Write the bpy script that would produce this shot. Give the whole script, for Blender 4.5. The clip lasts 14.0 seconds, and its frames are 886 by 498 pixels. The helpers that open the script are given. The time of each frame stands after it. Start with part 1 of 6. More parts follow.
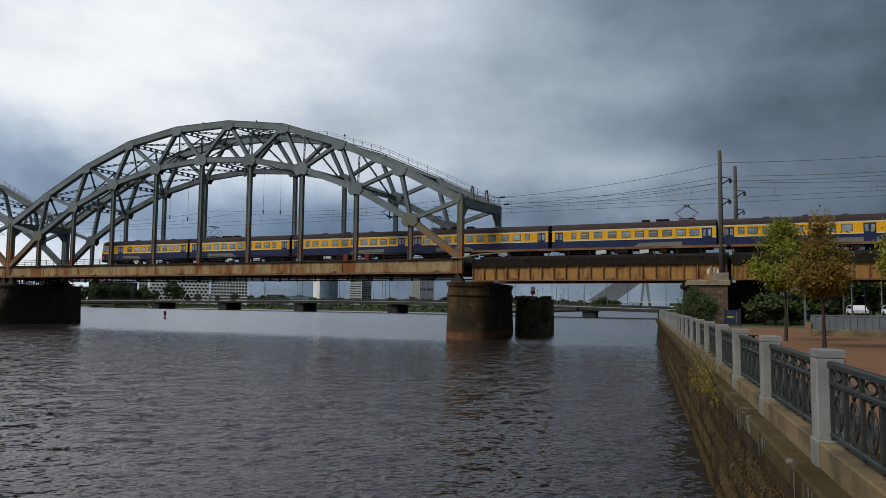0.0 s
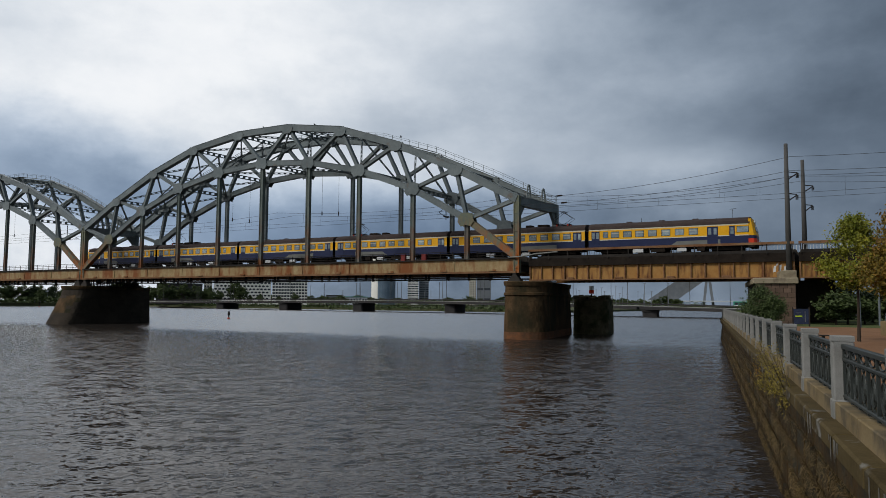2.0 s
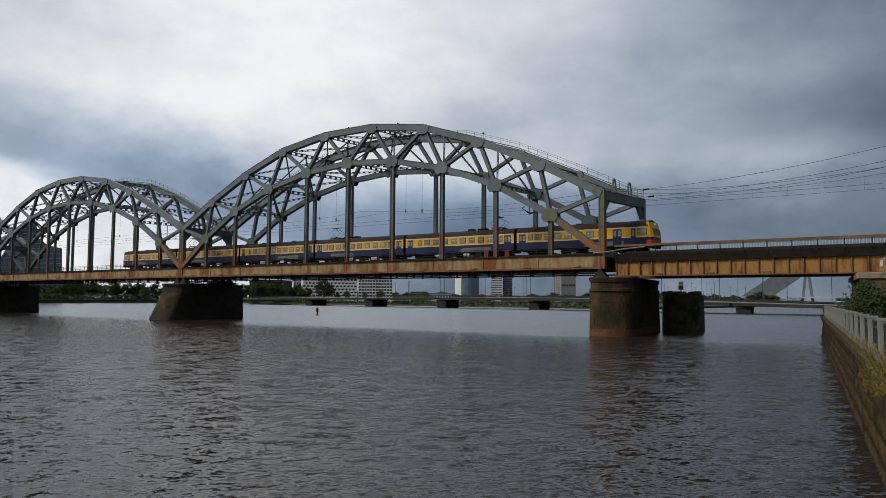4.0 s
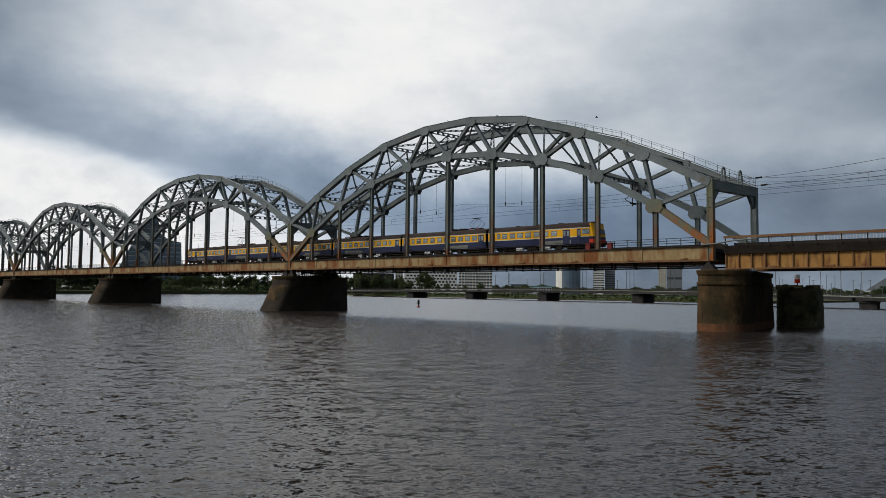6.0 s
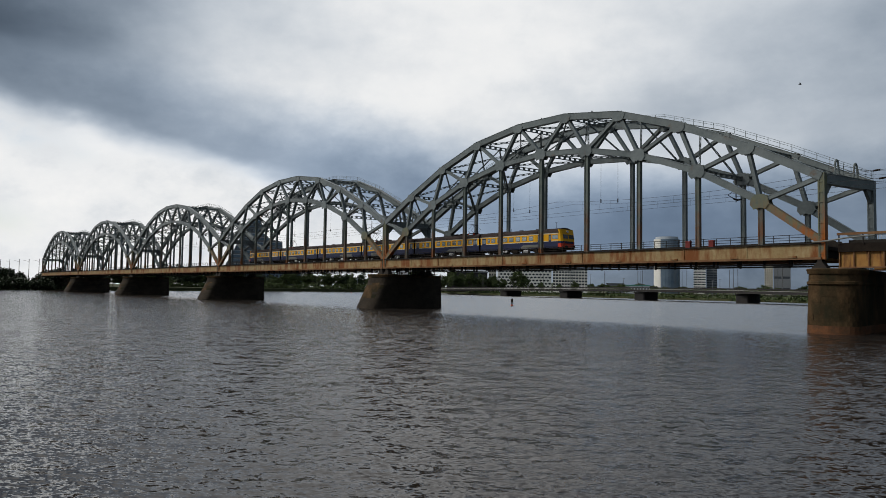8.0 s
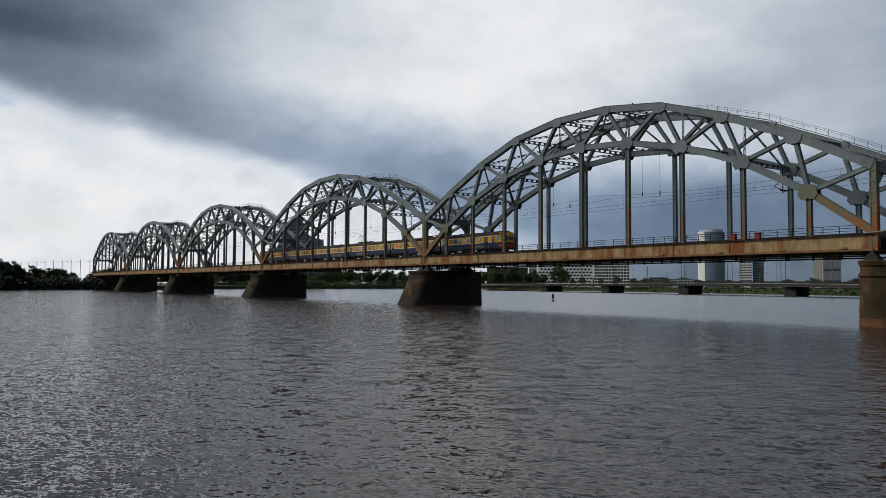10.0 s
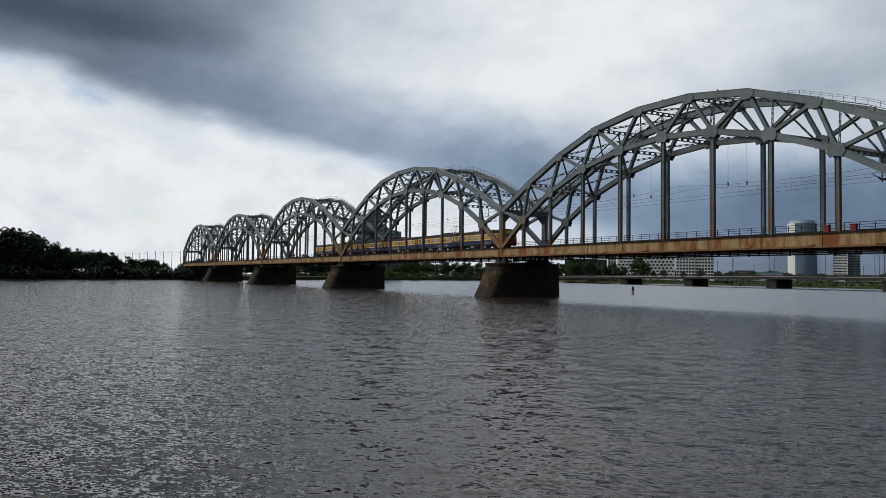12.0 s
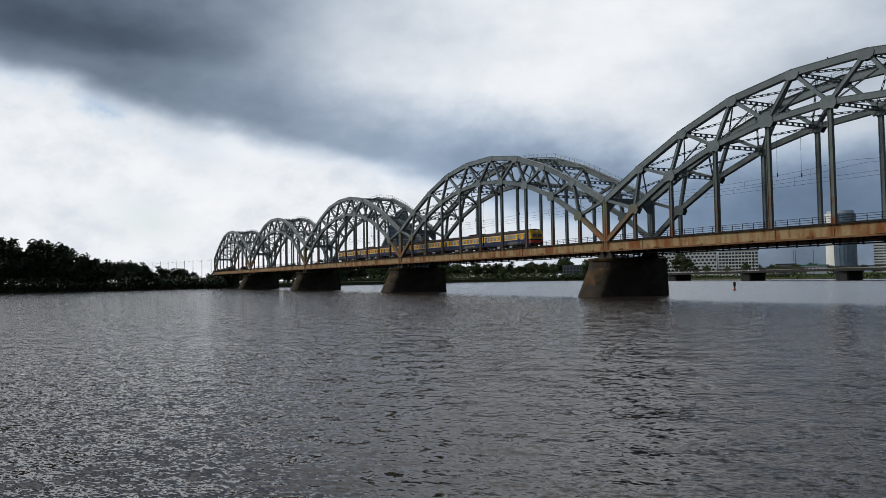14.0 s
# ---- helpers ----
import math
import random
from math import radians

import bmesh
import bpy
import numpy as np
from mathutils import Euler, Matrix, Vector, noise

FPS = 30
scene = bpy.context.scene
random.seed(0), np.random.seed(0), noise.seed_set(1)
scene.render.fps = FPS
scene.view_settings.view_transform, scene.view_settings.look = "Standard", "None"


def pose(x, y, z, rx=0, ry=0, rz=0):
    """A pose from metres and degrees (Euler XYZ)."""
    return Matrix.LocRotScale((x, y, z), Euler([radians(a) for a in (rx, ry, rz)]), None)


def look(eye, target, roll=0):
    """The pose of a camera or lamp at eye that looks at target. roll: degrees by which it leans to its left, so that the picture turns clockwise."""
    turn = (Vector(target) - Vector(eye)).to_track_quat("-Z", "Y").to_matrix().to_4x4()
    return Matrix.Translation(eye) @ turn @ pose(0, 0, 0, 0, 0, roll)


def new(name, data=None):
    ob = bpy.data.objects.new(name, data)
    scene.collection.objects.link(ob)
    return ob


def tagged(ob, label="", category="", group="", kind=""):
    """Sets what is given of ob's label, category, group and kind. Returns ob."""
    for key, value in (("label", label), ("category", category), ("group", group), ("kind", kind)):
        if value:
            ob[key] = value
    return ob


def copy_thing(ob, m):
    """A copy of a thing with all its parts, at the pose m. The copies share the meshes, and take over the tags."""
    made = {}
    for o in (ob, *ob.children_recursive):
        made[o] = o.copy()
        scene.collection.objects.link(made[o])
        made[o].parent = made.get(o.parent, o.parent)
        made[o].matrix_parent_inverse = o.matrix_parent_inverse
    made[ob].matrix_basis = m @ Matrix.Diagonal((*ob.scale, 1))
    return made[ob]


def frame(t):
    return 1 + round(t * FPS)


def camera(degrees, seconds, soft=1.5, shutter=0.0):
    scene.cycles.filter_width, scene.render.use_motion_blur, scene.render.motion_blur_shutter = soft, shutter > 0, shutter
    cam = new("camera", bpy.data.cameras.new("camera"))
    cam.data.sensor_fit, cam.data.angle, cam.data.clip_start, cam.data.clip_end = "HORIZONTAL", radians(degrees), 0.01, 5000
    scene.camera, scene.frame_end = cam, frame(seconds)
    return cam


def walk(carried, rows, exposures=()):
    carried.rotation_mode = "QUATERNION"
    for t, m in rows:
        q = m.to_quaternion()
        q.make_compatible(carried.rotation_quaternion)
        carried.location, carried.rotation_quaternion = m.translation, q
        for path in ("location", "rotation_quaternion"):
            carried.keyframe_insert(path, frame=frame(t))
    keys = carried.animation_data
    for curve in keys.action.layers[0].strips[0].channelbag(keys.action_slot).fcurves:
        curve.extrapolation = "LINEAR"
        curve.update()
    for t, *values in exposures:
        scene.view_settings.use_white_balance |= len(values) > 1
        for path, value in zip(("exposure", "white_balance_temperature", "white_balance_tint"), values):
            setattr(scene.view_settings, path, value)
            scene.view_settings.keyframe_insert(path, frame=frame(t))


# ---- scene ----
cam = camera(62.85, 14.0, soft=0.6)
PATH = [
    (0.0, pose(0, 0, 4.09, 94.35, -0.57, 24.56)),
    (0.5, pose(0, 0, 4.09, 94.33, -0.59, 25.74)),
    (1.0, pose(0, 0, 4.09, 94.30, -0.56, 27.01)),
    (1.5, pose(0, 0, 4.09, 94.29, -0.53, 28.11)),
    (2.0, pose(0, 0, 4.09, 94.29, -0.40, 29.06)),
    (2.5, pose(0, 0, 4.09, 94.38, 0.05, 30.40)),
    (3.0, pose(0, 0, 4.09, 94.39, -0.08, 32.02)),
    (5.5, pose(0, 0, 4.09, 93.34, -0.45, 41.56)),
    (6.0, pose(0, 0, 4.09, 93.33, -0.59, 43.53)),
    (6.5, pose(0, 0, 4.09, 93.19, -0.66, 45.40)),
    (7.0, pose(0, 0, 4.09, 93.17, -0.75, 47.05)),
    (7.5, pose(0, 0, 4.09, 93.15, -0.79, 49.03)),
    (8.0, pose(0, 0, 4.09, 93.12, -0.86, 50.89)),
    (10.5, pose(0, 0, 4.09, 92.99, -0.08, 56.28)),
    (11.0, pose(0, 0, 4.09, 93.14, -0.53, 59.35)),
    (11.5, pose(0, 0, 4.09, 91.63, -0.57, 59.94)),
    (12.0, pose(0, 0, 4.09, 92.09, -0.62, 60.12)),
    (12.5, pose(0, 0, 4.09, 94.10, 0.13, 59.87)),
    (13.0, pose(0, 0, 4.09, 93.34, -0.48, 60.45)),
    (13.5, pose(-7.58, -2.99, 3.72, 93.15, 0.08, 61.56)),
    (14.0, pose(-21.55, -4.89, 3.68, 92.31, 0.95, 61.26)),
]
walk(cam, PATH, exposures=[(0.0, 0.09, 6500, 10), (3.0, 0.05, 6600, 10), (6.5, 0.02, 6820, 10), (8.0, 0.0, 6740, 10), (11.0, -0.07, 6550, 10), (14.0, 0.04, 6500, 10)])


# ---------------------------------------------------------------- world and light
SUN_EL, SUN_AZ = 36.0, 150.0
# how light the cloud deck is, by azimuth to the left of the way across the river
DECK = [(-180, 0.66), (-60, 0.38), (-7, 0.35), (2, 0.44), (9, 0.53), (16, 0.60), (25, 0.75), (33, 0.87), (42, 0.92), (52, 0.92), (62, 0.90), (70, 0.78),
        (77, 0.61), (84, 0.55), (95, 0.53), (110, 0.6), (140, 0.7), (180, 0.66)]
# how light the sky is under the edge of the deck
UNDER = [(-180, 0.55), (-20, 0.36), (2, 0.47), (14, 0.53), (24, 0.45), (38, 0.46), (46, 0.66), (52, 0.84), (62, 0.92), (95, 0.94), (140, 0.85), (180, 0.55)]
# how much darker the belly of the deck is just above that edge
BELLY = [(-180, 0.0), (0, 0.0), (12, 0.04), (24, 0.24), (33, 0.43), (42, 0.38), (48, 0.34), (56, 0.32), (64, 0.22), (74, 0.10), (84, 0.02), (90, 0.0), (180, 0.0)]
# and how light it is high up
HIGH = [(-180, 0.66), (-20, 0.34), (14, 0.42), (32, 0.62), (50, 0.90), (65, 1.0), (110, 1.0), (140, 0.9), (180, 0.66)]
SKY_STRENGTH = 1.0


def cloud_colour(v):
    """The light of a cloud of that lightness: thick cloud is dark and bluish, thin cloud white."""
    k = max(0.0, 1 - v)
    rgb = (v * (1 - 0.21 * k), v * (1 + 0.01 * k), v * (1 + 0.27 * k))
    return tuple(min(c / 12.92 if c < 0.04 else ((c + 0.055) / 1.055) ** 2.4, 2.0) for c in rgb) + (1,)


def sky_world():
    world = bpy.data.worlds.new("overcast_sky")
    scene.world = world
    world.use_nodes = True
    nt = world.node_tree
    N, L = nt.nodes, nt.links
    N.clear()
    coord = N.new("ShaderNodeTexCoord")

    def m(op, a, b=None, c=None):
        n = N.new("ShaderNodeMath")
        n.operation = op
        for k, val in enumerate((a, b, c)):
            if val is None:
                continue
            if isinstance(val, (int, float)):
                n.inputs[k].default_value = val
            else:
                L.new(val, n.inputs[k])
        return n.outputs[0]

    def noise_tex(scale, detail, rough, stretch, shift=(0, 0, 0)):
        mp = N.new("ShaderNodeMapping")
        mp.inputs["Scale"].default_value = stretch
        mp.inputs["Location"].default_value = shift
        L.new(coord.outputs["Generated"], mp.inputs["Vector"])
        n = N.new("ShaderNodeTexNoise")
        n.inputs["Scale"].default_value = scale
        n.inputs["Detail"].default_value = detail
        n.inputs["Roughness"].default_value = rough
        L.new(mp.outputs[0], n.inputs["Vector"])
        return m("SUBTRACT", n.outputs["Fac"], 0.5)

    def smooth(x, lo, hi, to_lo=0.0, to_hi=1.0):
        n = N.new("ShaderNodeMapRange")
        n.interpolation_type = "SMOOTHSTEP"
        L.new(x, n.inputs["Value"])
        for key, val in (("From Min", lo), ("From Max", hi), ("To Min", to_lo), ("To Max", to_hi)):
            n.inputs[key].default_value = val
        return n.outputs[0]

    def along(x, table):
        """A value read off a table by azimuth."""
        n = N.new("ShaderNodeValToRGB")
        n.color_ramp.interpolation = "B_SPLINE"
        L.new(m("MULTIPLY_ADD", x, 1 / 360, 0.5), n.inputs[0])
        els = n.color_ramp.elements
        while len(els) < len(table):
            els.new(0.5)
        for e, (a, v) in zip(els, table):
            e.position, e.color = (a + 180) / 360, (v, v, v, 1)
        return n.outputs[0]

    def blob(azc, elc, sa, se, amp, slope=0.0):
        da = m("DIVIDE", m("SUBTRACT", az, azc), sa)
        de = m("DIVIDE", m("SUBTRACT", m("SUBTRACT", el, elc), m("MULTIPLY", m("SUBTRACT", az, azc), slope)), se)
        r = m("ADD", m("MULTIPLY", da, da), m("MULTIPLY", de, de))
        return m("MULTIPLY", m("EXPONENT", m("MULTIPLY", r, -0.7)), amp)

    sep = N.new("ShaderNodeSeparateXYZ")
    L.new(coord.outputs["Generated"], sep.inputs[0])
    deg = 180 / math.pi
    az0 = m("MULTIPLY", m("ARCTAN2", m("MULTIPLY", sep.outputs[0], -1), sep.outputs[1]), deg)
    el0 = m("MULTIPLY", m("ARCSINE", sep.outputs[2]), deg)
    big = noise_tex(2.6, 4, 0.5, (1, 1, 2.2))
    wave = noise_tex(5.5, 4, 0.5, (1, 1, 2.0), (7, 3, 1))
    soft = noise_tex(3.6, 5, 0.5, (1, 1, 2.6), (2, 9, 4))
    billow = noise_tex(13.0, 7, 0.6, (1, 1, 1.5), (5, 2, 8))
    az = m("ADD", az0, m("MULTIPLY", big, 12))
    el = m("ADD", m("ADD", el0, m("MULTIPLY", wave, 4.5)), m("MULTIPLY", billow, 2.0))
    # height over the slanting lower edge of the cloud deck
    edge = m("MAXIMUM", m("MULTIPLY_ADD", az0, 0.235, -7.4), 3.0)
    over = m("SUBTRACT", el, edge)
    belly = m("MULTIPLY", along(az, BELLY), m("MULTIPLY", smooth(over, -2.0, 1.0), smooth(over, 2.2, 8.5, 1.0, 0.0)))
    deck = m("SUBTRACT", along(az, DECK), belly)
    deck = m("ADD", deck, m("MULTIPLY", soft, 0.26))
    deck = m("ADD", deck, m("MULTIPLY", billow, 0.13))
    deck = m("ADD", deck, blob(10, 10.0, 6, 1.9, 0.17))
    deck = m("ADD", deck, blob(36, 13.0, 9, 2.6, -0.07))
    # a thick dark bank of cloud high over the other shore
    bank = m("MULTIPLY", smooth(el, 15.0, 17.8), smooth(az, 70.0, 83.0))
    deck = m("SUBTRACT", deck, m("MULTIPLY", bank, 0.18))
    # high over the river the cloud is thin and light again
    high = smooth(el0, 21.0, 34.0)
    deck = m("ADD", m("MULTIPLY", deck, m("SUBTRACT", 1.0, high)), m("MULTIPLY", high, along(az, HIGH)))
    under = m("ADD", along(az, UNDER), m("MULTIPLY", billow, 0.30))
    cover = smooth(over, -1.3, 1.5)
    total = m("ADD", m("MULTIPLY", deck, cover), m("MULTIPLY", under, m("SUBTRACT", 1.0, cover)))
    ramp = N.new("ShaderNodeValToRGB")
    L.new(total, ramp.inputs[0])
    els = ramp.color_ramp.elements
    steps = 14
    while len(els) < steps + 1:
        els.new(0.5)
    for k, e in enumerate(els):
        e.position, e.color = k / steps, cloud_colour(k / steps)
    els[steps].color = cloud_colour(0.965)
    sky = N.new("ShaderNodeTexSky")
    sky.sky_type = "NISHITA"
    sky.sun_disc = False
    sky.sun_elevation, sky.sun_rotation = radians(SUN_EL), radians(-SUN_AZ)
    dim = N.new("ShaderNodeMixRGB")
    dim.blend_type = "MULTIPLY"
    dim.inputs[0].default_value = 1
    dim.inputs[2].default_value = (0.12, 0.12, 0.12, 1)
    L.new(sky.outputs[0], dim.inputs[1])
    # thin gaps in the cloud, where the blue shows
    hole = m("MULTIPLY", m("ADD", blob(87, 11.8, 5.5, 0.75, 1.0, 0.30), blob(85, 5.0, 2.5, 1.2, 0.5)), m("MULTIPLY_ADD", billow, 4.0, 0.5))
    hole = m("MINIMUM", m("MAXIMUM", hole, 0.0), 0.75)
    mix = N.new("ShaderNodeMixRGB")
    L.new(hole, mix.inputs[0])
    # towards the horizon the far clear air under the deck is bluer
    clear = N.new("ShaderNodeMixRGB")
    clear.blend_type = "MULTIPLY"
    L.new(m("MINIMUM", m("MULTIPLY", belly, 2.2), 1.0), clear.inputs[0])
    L.new(ramp.outputs[0], clear.inputs[1])
    clear.inputs[2].default_value = (0.88, 0.99, 1.13, 1)
    L.new(clear.outputs[0], mix.inputs[1])
    L.new(dim.outputs[0], mix.inputs[2])
    bg = N.new("ShaderNodeBackground")
    bg.inputs["Strength"].default_value = SKY_STRENGTH
    L.new(mix.outputs[0], bg.inputs[0])
    out = N.new("ShaderNodeOutputWorld")
    L.new(bg.outputs[0], out.inputs[0])


sky_world()

sun_data = bpy.data.lights.new("sun", "SUN")
sun_data.energy, sun_data.angle, sun_data.color = 1.6, radians(16), (1.0, 0.98, 0.94)
sun = new("sun", sun_data)
sun.matrix_world = look(
    (-math.sin(radians(SUN_AZ)) * 200, math.cos(radians(SUN_AZ)) * 200, 160), (0, 0, 0))


# ---------------------------------------------------------------- materials
def material(name, base, second, rough=0.7, metal=0.0, scale=1.0, stretch=(1, 1, 1), fine=12.0, mixing=1.0,
             bump=0.0, rust=None, rust_low=0.5, rust_high=0.62, height=None, vary=0.0, spec=0.22, coord="Object", rust_stretch=(1, 1, 1),
             rust_scale=1.0):
    """Two colours mixed by noise at two scales, fine relief, and optionally rust or stains with a shape of their own.
    height: (from z, to z), between which the rust fades in."""
    mt = bpy.data.materials.new(name)
    mt.use_nodes = True
    nt = mt.node_tree
    N, L = nt.nodes, nt.links
    b = N["Principled BSDF"]
    tc = N.new("ShaderNodeTexCoord")

    def tex(sc, st, detail=6, shift=(0, 0, 0)):
        mp = N.new("ShaderNodeMapping")
        mp.inputs["Scale"].default_value = st
        mp.inputs["Location"].default_value = shift
        L.new(tc.outputs[coord], mp.inputs["Vector"])
        n = N.new("ShaderNodeTexNoise")
        n.inputs["Scale"].default_value, n.inputs["Detail"].default_value = sc, detail
        n.inputs["Roughness"].default_value = 0.6
        L.new(mp.outputs[0], n.inputs["Vector"])
        return n.outputs["Fac"]

    def mth(op, a, c):
        n = N.new("ShaderNodeMath")
        n.operation = op
        for k, val in enumerate((a, c)):
            if isinstance(val, (int, float)):
                n.inputs[k].default_value = val
            else:
                L.new(val, n.inputs[k])
        return n.outputs[0]

    def ramp(fac, lo, hi):
        n = N.new("ShaderNodeMapRange")
        n.inputs["From Min"].default_value, n.inputs["From Max"].default_value = lo, hi
        L.new(fac, n.inputs["Value"])
        return n.outputs[0]

    def mixc(fac, a, c):
        n = N.new("ShaderNodeMixRGB")
        for k, val in enumerate((fac, a, c)):
            if isinstance(val, (int, float)):
                n.inputs[k].default_value = val
            elif isinstance(val, tuple):
                n.inputs[k].default_value = (*val, 1)
            else:
                L.new(val, n.inputs[k])
        return n.outputs[0]

    coarse, small = tex(scale, stretch), tex(scale * fine, stretch, 4)
    fac = mth("MULTIPLY", ramp(mth("ADD", mth("MULTIPLY", coarse, 0.65), mth("MULTIPLY", small, 0.35)), 0.36, 0.64), mixing)
    col = mixc(fac, base, second)
    if rust:
        r = ramp(tex(rust_scale, rust_stretch, 8, (11, 5, 3)), rust_low, rust_high)
        if height:
            sep = N.new("ShaderNodeSeparateXYZ")
            L.new(tc.outputs["Object"], sep.inputs[0])
            hz = N.new("ShaderNodeMapRange")
            hz.inputs["From Min"].default_value, hz.inputs["From Max"].default_value = height
            L.new(sep.outputs[2], hz.inputs["Value"])
            r = mth("MULTIPLY", r, hz.outputs[0])
        col = mixc(r, col, rust)
    if vary:
        oi = N.new("ShaderNodeObjectInfo")
        hsv = N.new("ShaderNodeHueSaturation")
        L.new(mth("ADD", mth("MULTIPLY", oi.outputs["Random"], 2 * vary), 1 - vary), hsv.inputs["Value"])
        L.new(col, hsv.inputs["Color"])
        col = hsv.outputs[0]
    L.new(col, b.inputs["Base Color"])
    b.inputs["Roughness"].default_value, b.inputs["Metallic"].default_value = rough, metal
    b.inputs["Specular IOR Level"].default_value = spec
    if bump:
        bp = N.new("ShaderNodeBump")
        bp.inputs["Strength"].default_value, bp.inputs["Distance"].default_value = 1.0, bump
        L.new(small, bp.inputs["Height"])
        L.new(bp.outputs[0], b.inputs["Normal"])
    return mt


def leaf_material(name, a, c):
    mt = material(name, a, c, rough=0.6, scale=0.8, fine=6, spec=0.2)
    nt = mt.node_tree
    N, L = nt.nodes, nt.links
    g = N.new("ShaderNodeNewGeometry")
    hsv = N.new("ShaderNodeHueSaturation")
    b = N["Principled BSDF"]
    src = b.inputs["Base Color"].links[0].from_socket
    n = N.new("ShaderNodeMapRange")
    n.inputs["To Min"].default_value, n.inputs["To Max"].default_value = 0.6, 1.4
    L.new(g.outputs["Random Per Island"], n.inputs["Value"])
    L.new(n.outputs[0], hsv.inputs["Value"])
    L.new(src, hsv.inputs["Color"])
    L.new(hsv.outputs[0], b.inputs["Base Color"])
    return mt


def water_material():
    mt = bpy.data.materials.new("river_water")
    mt.use_nodes = True
    nt = mt.node_tree
    N, L = nt.nodes, nt.links
    b = N["Principled BSDF"]
    b.inputs["Base Color"].default_value = WATER_COLOR
    b.inputs["Roughness"].default_value = 0.04
    b.inputs["IOR"].default_value = 1.333
    b.inputs["Specular Tint"].default_value = (1.0, 0.975, 0.96, 1)
    tc = N.new("ShaderNodeTexCoord")

    def waves(sc, st, turn, detail, rough=0.55):
        mp = N.new("ShaderNodeMapping")
        mp.vector_type = "TEXTURE"
        mp.inputs["Scale"].default_value = st
        mp.inputs["Rotation"].default_value = (0, 0, radians(turn))
        L.new(tc.outputs["Object"], mp.inputs["Vector"])
        n = N.new("ShaderNodeTexNoise")
        n.inputs["Scale"].default_value, n.inputs["Detail"].default_value = sc, detail
        n.inputs["Roughness"].default_value = rough
        L.new(mp.outputs[0], n.inputs["Vector"])
        return n.outputs["Color"]

    total = None
    for sc, st, turn, detail, steep in WAVES:
        mp = N.new("ShaderNodeVectorMath")
        mp.operation = "SUBTRACT"
        L.new(waves(sc, st, turn, detail), mp.inputs[0])
        mp.inputs[1].default_value = (0.5, 0.5, 0.5)
        k = N.new("ShaderNodeVectorMath")
        k.operation = "MULTIPLY"
        L.new(mp.outputs[0], k.inputs[0])
        k.inputs[1].default_value = (steep, steep, 0)
        if total is None:
            total = k.outputs[0]
        else:
            add = N.new("ShaderNodeVectorMath")
            add.operation = "ADD"
            L.new(total, add.inputs[0])
            L.new(k.outputs[0], add.inputs[1])
            total = add.outputs[0]
    # downstream of the bridge the wind roughens the water, along an uneven line beside it
    sep = N.new("ShaderNodeSeparateXYZ")
    L.new(tc.outputs["Object"], sep.inputs[0])
    patch = N.new("ShaderNodeTexNoise")
    patch.inputs["Scale"].default_value, patch.inputs["Detail"].default_value = 0.045, 8
    patch.inputs["Roughness"].default_value = 0.68
    L.new(tc.outputs["Object"], patch.inputs["Vector"])
    out = N.new("ShaderNodeMath")
    out.operation = "MULTIPLY_ADD"
    L.new(patch.outputs["Fac"], out.inputs[0])
    out.inputs[1].default_value = 22.0
    L.new(sep.outputs[1], out.inputs[2])

    def across(lo, hi):
        n = N.new("ShaderNodeMapRange")
        n.interpolation_type = "SMOOTHSTEP"
        n.inputs["From Min"].default_value, n.inputs["From Max"].default_value = 80.0, 92.0
        n.inputs["To Min"].default_value, n.inputs["To Max"].default_value = lo, hi
        L.new(out.outputs[0], n.inputs["Value"])
        return n.outputs[0]
    L.new(across(*WATER_ROUGH), b.inputs["Roughness"])
    sc2 = N.new("ShaderNodeVectorMath")
    sc2.operation = "SCALE"
    L.new(total, sc2.inputs[0])
    L.new(across(*WAVE_FADE), sc2.inputs["Scale"])
    total = sc2.outputs[0]
    up = N.new("ShaderNodeVectorMath")
    up.operation = "ADD"
    L.new(total, up.inputs[0])
    lean = N.new("ShaderNodeVectorMath")
    lean.operation = "SCALE"
    lean.inputs[0].default_value = (0.64, -0.77, 0)
    L.new(across(*WAVE_LEAN), lean.inputs["Scale"])
    flat = N.new("ShaderNodeVectorMath")
    flat.operation = "ADD"
    L.new(lean.outputs[0], flat.inputs[0])
    flat.inputs[1].default_value = (0, 0, 1)
    L.new(flat.outputs[0], up.inputs[1])
    unit = N.new("ShaderNodeVectorMath")
    unit.operation = "NORMALIZE"
    L.new(up.outputs[0], unit.inputs[0])
    L.new(unit.outputs[0], b.inputs["Normal"])
    return mt


# the steep faces of the short waves look towards the near shore, most of all beyond the bridge
WATER_ROUGH, WAVE_FADE, WAVE_LEAN = (0.07, 0.14), (0.52, 0.20), (0.032, 0.085)
WATER_COLOR = (0.028, 0.023, 0.020, 1)
WAVES = [(1.0, (1.5, 0.8, 1), 42, 2, 0.95), (3.4, (1.4, 0.8, 1), 50, 2, 1.35), (8.0, (1.4, 0.85, 1), 34, 2, 1.5)]

